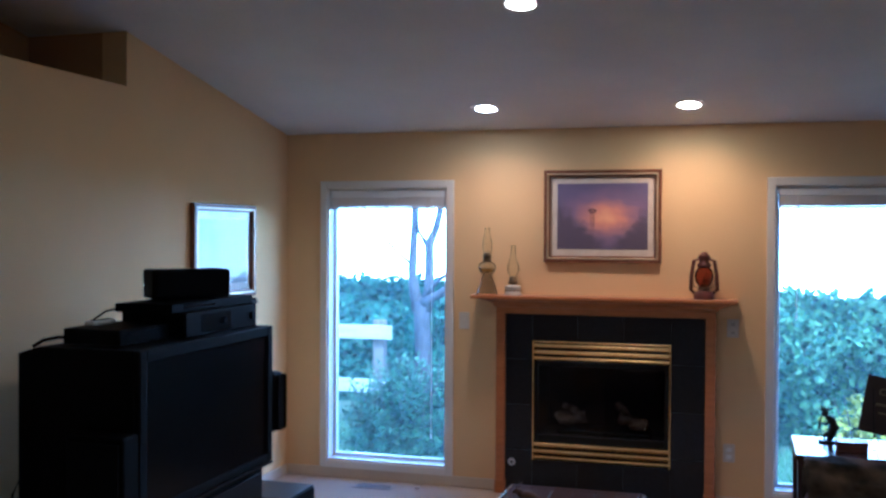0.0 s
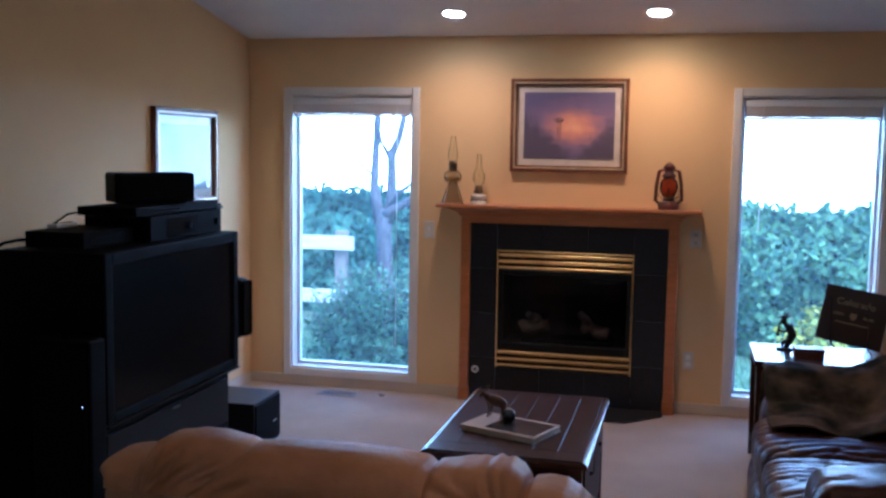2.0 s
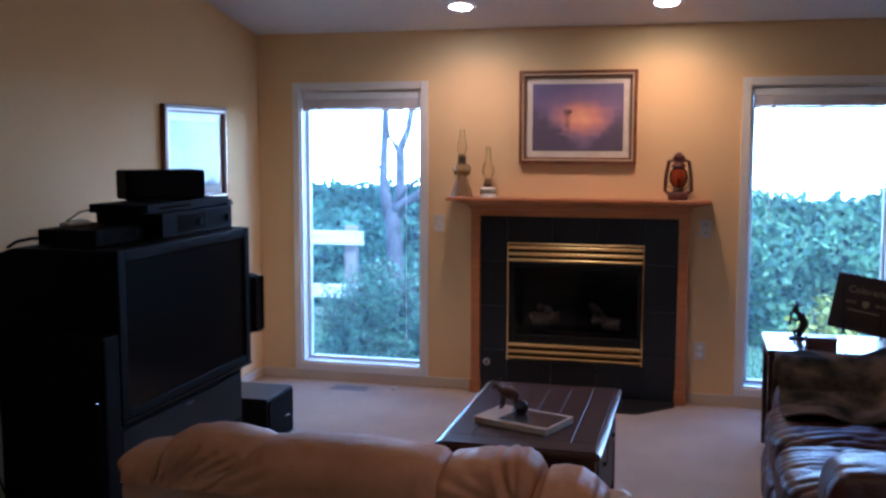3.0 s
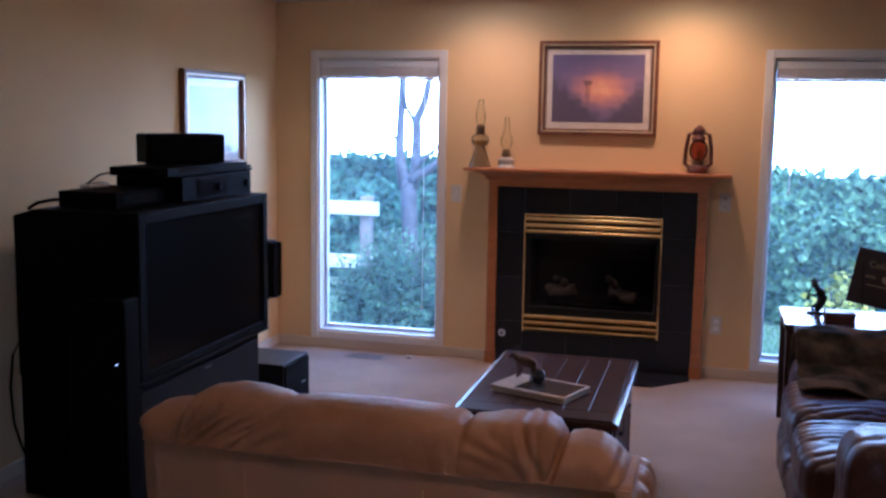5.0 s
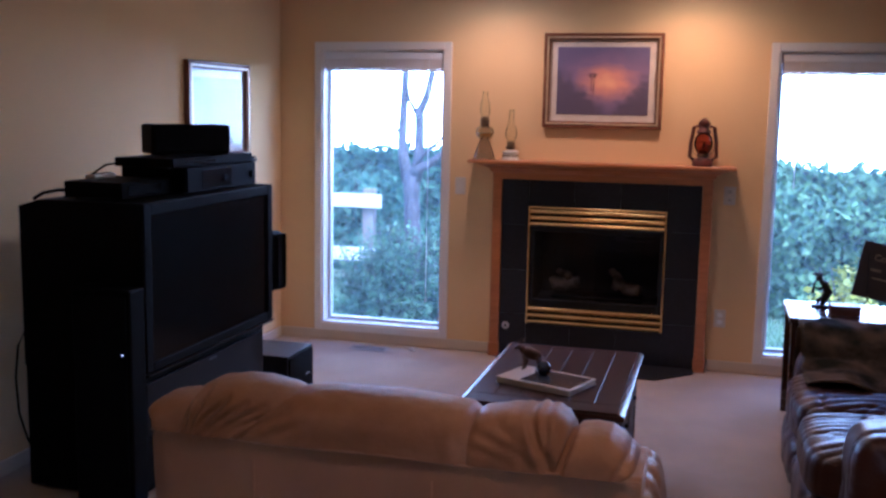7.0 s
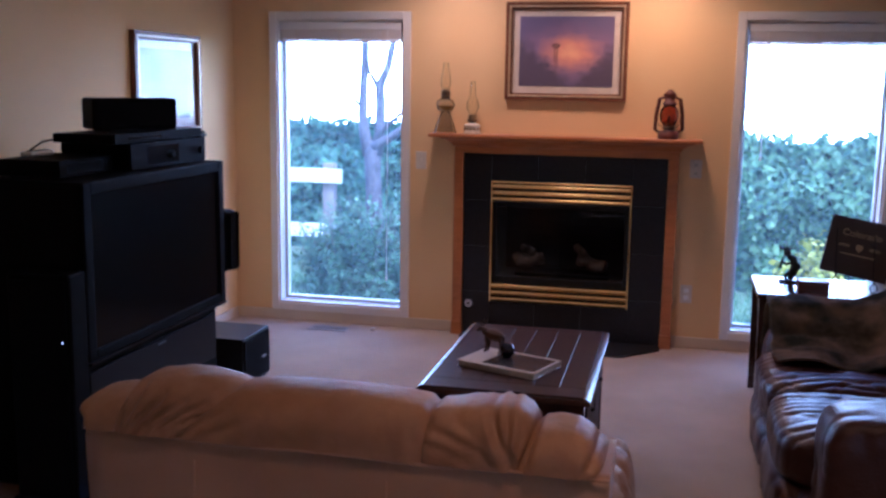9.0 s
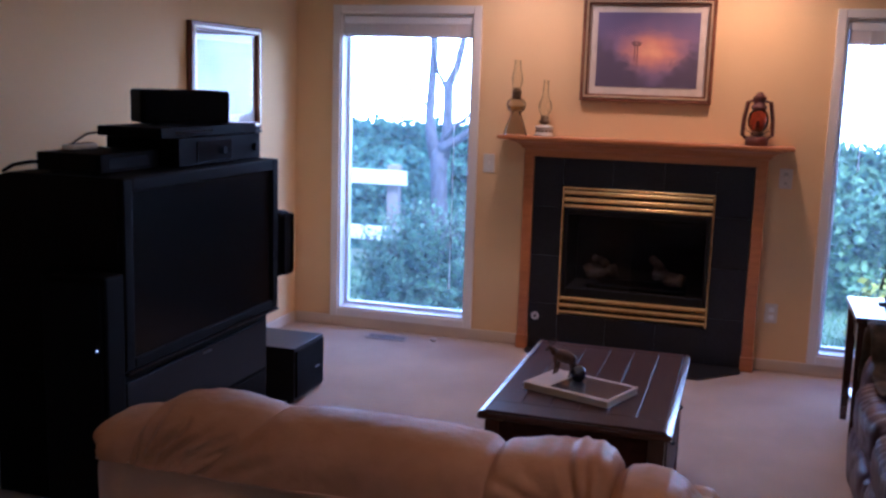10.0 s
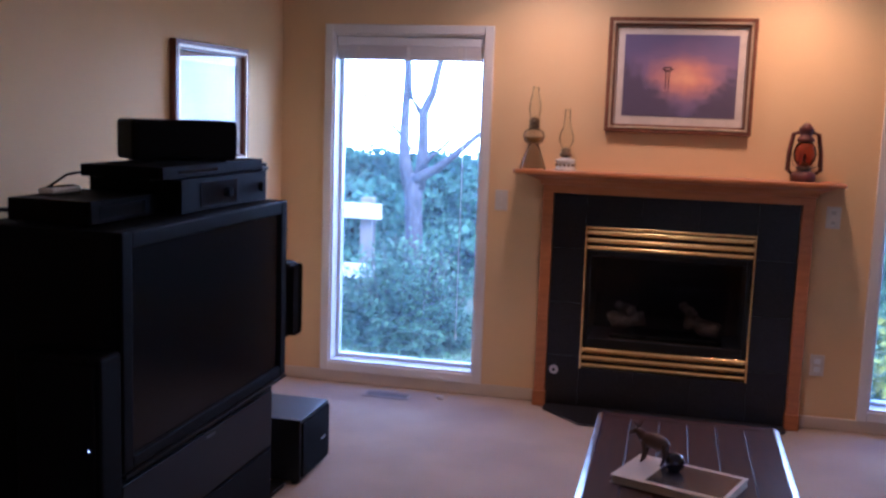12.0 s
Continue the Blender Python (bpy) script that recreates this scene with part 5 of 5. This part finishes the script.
for s in (-1, 1):
    part("globe_guard", tube([(lx + s * 0.034, ly - 0.03, MZ + 0.085), (lx + s * 0.03, ly - 0.054, MZ + 0.14), (lx - s * 0.02, ly - 0.045, MZ + 0.20)], 0.002, 6), M_BLACKMETAL, lantern, "", True)


def wall_plate(name, label, category, x, z, kind):
    w = thing(name, label, category, (x, 0, z))
    part("plate", box((x - 0.036, -0.006, z - 0.058), (x + 0.036, -0.0005, z + 0.058), 0.003, 3), M_PLATE, w)
    if kind == "switch":
        part("toggle", box((x - 0.006, -0.018, z - 0.002), (x + 0.006, -0.006, z + 0.014), 0.002), M_PLATE, w)
    elif kind == "outlet":
        for s in (-0.022, 0.022):
            part("socket", box((x - 0.016, -0.0075, z + s - 0.014), (x + 0.016, -0.006, z + s + 0.014), 0.003), M_VINYL, w)
    else:
        part("dial", lathe([(0, 0), (0.02, 0), (0.018, 0.012), (0, 0.014)], 20, at=(0, 0, 0)), M_GREYPANEL, w).matrix_basis = Matrix.Translation((0, -0.006, 0)) @ pose(-x, 0, -z) @ Matrix.Translation((x, 0, z)) @ pose(0, 0, 0, 90)
    for s in (-0.042, 0.042):
        part("screw", box((x - 0.003, -0.0068, z + s - 0.003), (x + 0.003, -0.006, z + s + 0.003)), M_VINYL, w)
    return w


M_REG_GREY = material("grey_marking", (0.48, 0.45, 0.40), 0.5)
wall_plate("light_switch", "ivory light switch beside the fireplace", "switch", 1.338, 1.152, "switch")
timer = wall_plate("wall_timer", "ivory switch plate with dark markings", "switch", 3.118, 1.154, "switch")
part("marking", box((3.106, -0.0072, 1.168), (3.130, -0.006, 1.190), 0.001, 1), M_REG_GREY, timer)
part("marking", box((3.108, -0.0072, 1.118), (3.128, -0.006, 1.134), 0.001, 1), M_REG_GREY, timer)
wall_plate("wall_outlet", "ivory wall outlet above the baseboard", "outlet", 3.10, 0.352, "outlet")

vent = thing("floor_register", "pale metal floor register set in the carpet", "floor vent", (0.75, -0.19, 0))
M_REG = material("almond_steel", (0.45, 0.40, 0.34), 0.4, 0.3, scale=20)
vf = bmesh.new()
box((0.615, -0.25, 0), (0.885, -0.238, 0.006), 0.002, bm=vf)
box((0.615, -0.142, 0), (0.885, -0.13, 0.006), 0.002, bm=vf)
box((0.615, -0.238, 0), (0.627, -0.142, 0.006), 0.002, bm=vf)
box((0.873, -0.238, 0), (0.885, -0.142, 0.006), 0.002, bm=vf)
part("frame", vf, M_REG, vent)
part("damper", box((0.628, -0.237, 0.0005), (0.872, -0.143, 0.002)), M_BLACKMETAL, vent)
for k in range(14):
    x = 0.636 + k * 0.0178
    part("slat", box((x, -0.237, 0.002), (x + 0.006, -0.143, 0.0055)), M_REG, vent)
scrap = bmesh.new()
bmesh.ops.create_icosphere(scrap, subdivisions=2, radius=0.022, matrix=Matrix.Translation((1.055, -0.16, 0.012)) @ Matrix.Diagonal((1.1, 0.8, 0.55, 1)))
for v in scrap.verts:
    v.co += v.normal * 0.005 * noise.noise(v.co * 90)
tagged(part("paper_scrap", scrap, M_PLATE), "small crumpled pale scrap lying on the carpet", "scrap")

# ---- the garden ----
GZ = -0.35
gr = bmesh.new()
bmesh.ops.create_grid(gr, x_segments=1, y_segments=1, size=500, matrix=Matrix.Translation((0, 0, GZ)))
structure("ground", gr, M_SOIL, "green lawn outside the windows", "lawn")
# added emitting sheet: white sky over the hedges, extra daylight for the room
sky_sheet = bmesh.new()
box((-66, 25, GZ - 1), (66, 25.5, 11), bm=sky_sheet)
structure("backdrop", sky_sheet, glow("sky_sheet_glow", (0.88, 0.97, 1.0), SHEET_GLOW), "added glowing sheet standing in for bright sky beyond the garden", "distance")
rng = np.random.default_rng(5)
vs, fs = [], []
for x, y in zip(rng.uniform(-3.0, 6.5, 26000), 0.3 + 3.6 * rng.random(26000) ** 0.8):
    h, a, lean = rng.uniform(0.03, 0.075), rng.uniform(0, math.pi), rng.normal(0, 0.02, 2)
    k = len(vs)
    dx, dy = 0.005 * math.cos(a), 0.005 * math.sin(a)
    vs += [(x - dx, y - dy, GZ), (x + dx, y + dy, GZ), (x + lean[0], y + lean[1], GZ + h)]
    fs.append((k, k + 1, k + 2))
tagged(mesh_of("lawn_grass", vs, fs, M_GRASS), "short green lawn grass", "grass", kind="stuff")


def hedge(name, label, x0, x1, y, top, count, size, seed, mat):
    """A dense hedge: bulging core, coloured dark as inner shade, hidden behind many leaves."""
    h = tagged(new(name), label, "hedge")
    h.matrix_basis = pose((x0 + x1) / 2, y, GZ)
    core = bmesh.new()
    bmesh.ops.create_grid(core, x_segments=60, y_segments=14, size=0.5)
    r = np.random.default_rng(seed)

    def crest(x):
        return top + 0.16 * noise.noise(Vector((x * 1.3, seed, 0))) + 0.10 * noise.noise(Vector((x * 4, seed, 3)))

    def face(x, t):
        return y - 0.16 * math.sin(min(1, t * 1.1) * math.pi) + 0.26 * noise.noise(Vector((x * 2, t * 4, seed))) + 0.08 * noise.noise(Vector((x * 6, t * 10, seed))) + 0.22 * max(0, t - 0.75)
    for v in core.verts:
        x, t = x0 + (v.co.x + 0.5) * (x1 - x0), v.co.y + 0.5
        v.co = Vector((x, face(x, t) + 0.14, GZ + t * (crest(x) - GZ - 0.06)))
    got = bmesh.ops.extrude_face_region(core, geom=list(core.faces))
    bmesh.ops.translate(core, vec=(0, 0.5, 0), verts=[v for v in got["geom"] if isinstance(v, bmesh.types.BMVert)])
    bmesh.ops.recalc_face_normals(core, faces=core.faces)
    part("core", core, M_HEDGECORE, h, "core coloured dark for the shade among leaves", True)
    cs, ns = [], []
    for x, t, d in zip(r.uniform(x0, x1, count), r.random(count), r.random(count)):
        cs.append((x, face(x, t) + 0.12 * d * d, GZ + t * (crest(x) - GZ) + 0.03 * r.normal()))
        ns.append((0.2 * r.normal(), -1.0, 0.55))
    v, f = leaves(cs, ns, size, "", seed, 0.5)
    v = [p - h.matrix_basis.translation for p in v]
    tagged(mesh_of("leaves", v, f, mat, h), "broad green leaves", kind="stuff")
    return h


hedge("ivy_hedge", "dense dark green ivy hedge behind the fence", -4.2, 1.9, 4.95, 1.18, 15000, 0.092, 11, M_IVY)
hedge("shrub_hedge", "tall leafy green shrub hedge outside the window", 2.3, 7.2, 3.75, 1.18, 12500, 0.088, 12, M_SHRUB)


def shrub(name, label, at, size, count, leaf, seed, mat, stems=9):
    s = tagged(new(name), label, "shrub")
    s.matrix_basis = pose(*at)
    r = np.random.default_rng(seed)
    tw = bmesh.new()
    tips = []
    for k in range(stems):
        a, o = r.uniform(0, 2 * math.pi), r.uniform(0.25, 0.9)
        tip = Vector((size[0] * o * math.cos(a), size[1] * o * math.sin(a), size[2] * r.uniform(0.6, 1.0)))
        tube([(0.03 * math.cos(a), 0.03 * math.sin(a), 0), tuple(tip * 0.5 + Vector((0, 0, 0.06))), tuple(tip)], [0.010, 0.006, 0.003], 6, bm=tw)
        tips.append(tip)
    part("stems", tw, M_BARK, s, "", local=True)
    # dark core paints the shade between the shrub's leaves
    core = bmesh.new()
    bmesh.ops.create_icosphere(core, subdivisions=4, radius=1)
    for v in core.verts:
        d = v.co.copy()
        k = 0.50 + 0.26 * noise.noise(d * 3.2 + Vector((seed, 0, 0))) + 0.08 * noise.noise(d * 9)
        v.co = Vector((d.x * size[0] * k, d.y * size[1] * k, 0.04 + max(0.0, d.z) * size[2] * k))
    part("core", core, M_HEDGECORE, s, "core coloured dark for the shade among leaves", True, True)
    cs, ns = [], []
    for _ in range(count):
        d = Vector(r.normal(0, 1, 3)).normalized()
        d.z = abs(d.z) * 1.0
        lump = 0.78 + 0.42 * noise.noise(d * 3.2 + Vector((seed, 0, 0))) + 0.2 * noise.noise(d * 9)
        rad = lump * (0.55 + 0.45 * r.random() ** 0.5)
        cs.append((d.x * size[0] * rad, d.y * size[1] * rad, 0.05 + d.z * size[2] * rad))
        ns.append((d.x, d.y, d.z + 0.4))
    v, f = leaves(cs, ns, leaf, "", seed, 0.0)
    tagged(mesh_of("leaves", v, f, mat, s), "small leaves", kind="stuff")
    return s


shrub("round_shrub", "rounded grey-green shrub on the lawn under the window", (0.10, 2.45, GZ), (0.76, 0.52, 0.86), 17000, 0.030, 21, M_BUSH)
def sprigs(name, label, at, spread, z0, z1, count, seed):
    """Upright young shoots with paired pale leaves."""
    s = tagged(new(name), label, "shrub")
    s.matrix_basis = pose(*at)
    r = np.random.default_rng(seed)
    tw = bmesh.new()
    cs, ns = [], []
    for _ in range(count):
        a, o = r.uniform(0, 2 * math.pi), r.random() ** 0.6
        foot = Vector((spread[0] * o * math.cos(a) * 0.6, spread[1] * o * math.sin(a) * 0.6, 0.0))
        tip = Vector((spread[0] * o * math.cos(a), spread[1] * o * math.sin(a), z1 - (z1 - z0) * (o * o * 0.8 + 0.3 * r.random())))
        tube([tuple(foot), tuple(foot.lerp(tip, 0.5) + Vector((0, 0, 0.05))), tuple(tip)], [0.006, 0.004, 0.002], 5, bm=tw)
        for k in range(16):
            p = foot.lerp(tip, 0.62 + 0.38 * k / 15)
            q = Vector(r.normal(0, 0.028, 3))
            cs.append(tuple(p + q))
            ns.append((q.x, q.y, 0.03))
    part("stems", tw, M_BARK, s, "", local=True)
    v, f = leaves(cs, ns, 0.034, "", seed, 0.0)
    tagged(mesh_of("leaves", v, f, M_SPRIG, s), "pale young leaves", kind="stuff")
    return s


sprigs("leggy_shrub", "loose pale green shoots rising out of the bush", (0.10, 2.50, GZ), (0.70, 0.42), 0.60, 0.98, 90, 25)
shrub("low_shrub", "loose grey-green shrub beside the fence", (-0.30, 3.30, GZ), (0.34, 0.22, 0.42), 1300, 0.038, 22, M_BUSH)
shrub("yellow_shrub", "bright yellow-green shrub outside the window", (4.12, 2.1, GZ), (0.42, 0.35, 0.86), 1500, 0.065, 23, M_YELLOW)

fence = thing("rail_fence", "white board rail fence with a weathered wooden post", "fence", (-0.6, 3.6, GZ))
for x in (-0.60, -3.0):
    part("post", box((x - 0.065, 3.585, GZ), (x + 0.065, 3.70, 0.80), 0.012), M_POST, fence)
for z0, z1, x1 in ((0.595, 0.745, -0.44), (0.01, 0.155, -0.50)):
    part("rail", box((-3.2, 3.54, z0), (x1, 3.583, z1), 0.006), M_FENCE, fence)

tree = tagged(new("garden_tree"), "grey-barked forked tree in front of the ivy hedge", "tree")
tree.matrix_basis = pose(-0.30, 4.3, GZ)
tk = tube([(0.01, 0, 0), (0.0, 0, 0.25), (-0.01, 0, 0.7), (-0.02, 0, 1.05), (-0.025, 0, 1.25), (-0.02, 0, 1.36)], [0.16, 0.105, 0.092, 0.092, 0.105, 0.04], 16)
tube([(-0.06, 0, 1.20), (-0.125, 0.02, 1.42), (-0.155, 0.04, 1.65), (-0.148, 0.05, 2.02), (-0.135, 0.08, 2.38), (-0.22, 0.1, 3.5)], [0.085, 0.062, 0.05, 0.044, 0.04, 0.022], 12, bm=tk)
tube([(0.01, 0, 1.20), (0.05, 0.02, 1.45), (0.045, 0.05, 1.75), (0.042, 0.05, 1.98), (0.13, 0.05, 2.17), (0.30, 0.1, 3.0)], [0.085, 0.062, 0.055, 0.055, 0.04, 0.02], 12, bm=tk)
tube([(0.04, 0.05, 1.92), (-0.03, 0.04, 2.05), (-0.075, 0.03, 2.12), (-0.11, 0.02, 2.4)], [0.035, 0.024, 0.02, 0.01], 8, bm=tk)
tube([(0.0, -0.02, 1.28), (0.10, -0.03, 1.36), (0.21, -0.04, 1.41), (0.33, -0.06, 1.50), (0.68, -0.1, 1.80)], [0.075, 0.056, 0.046, 0.04, 0.024], 10, bm=tk)
tube([(0.04, -0.03, 1.40), (0.16, -0.04, 1.54), (0.31, -0.05, 1.67), (0.52, -0.05, 1.92)], [0.03, 0.02, 0.016, 0.01], 8, bm=tk)
tube([(-0.15, 0.04, 1.72), (-0.38, 0.02, 1.92), (-0.61, 0.0, 2.18), (-0.76, 0.0, 2.42)], [0.016, 0.015, 0.013, 0.008], 8, bm=tk)
for v in tk.verts:
    v.co += 0.012 * Vector((noise.noise(v.co * 7), noise.noise(v.co * 7 + Vector((5, 0, 0))), 0))
part("trunk", tk, M_BARK, tree, "grey bark trunk and limbs", True, local=True)
rt = np.random.default_rng(31)
cs, ns = [], []
for bx, by, bz, br in ((-0.4, 0.2, 3.9, 0.8), (0.5, 0.2, 3.6, 0.75), (0.0, -0.3, 4.4, 0.9), (-1.0, 0.3, 3.4, 0.5), (1.0, 0.0, 3.2, 0.45)):
    for _ in range(500):
        d = Vector(rt.normal(0, 1, 3)).normalized() * br * (0.5 + 0.5 * rt.random())
        cs.append((bx + d.x, by + d.y, bz + 0.7 * d.z))
        ns.append((d.x, d.y, d.z + 0.5))
v, f = leaves(cs, ns, 0.09, "", 32)
tagged(mesh_of("crown", v, f, M_BUSH, tree), "sparse leafy crown", kind="stuff")
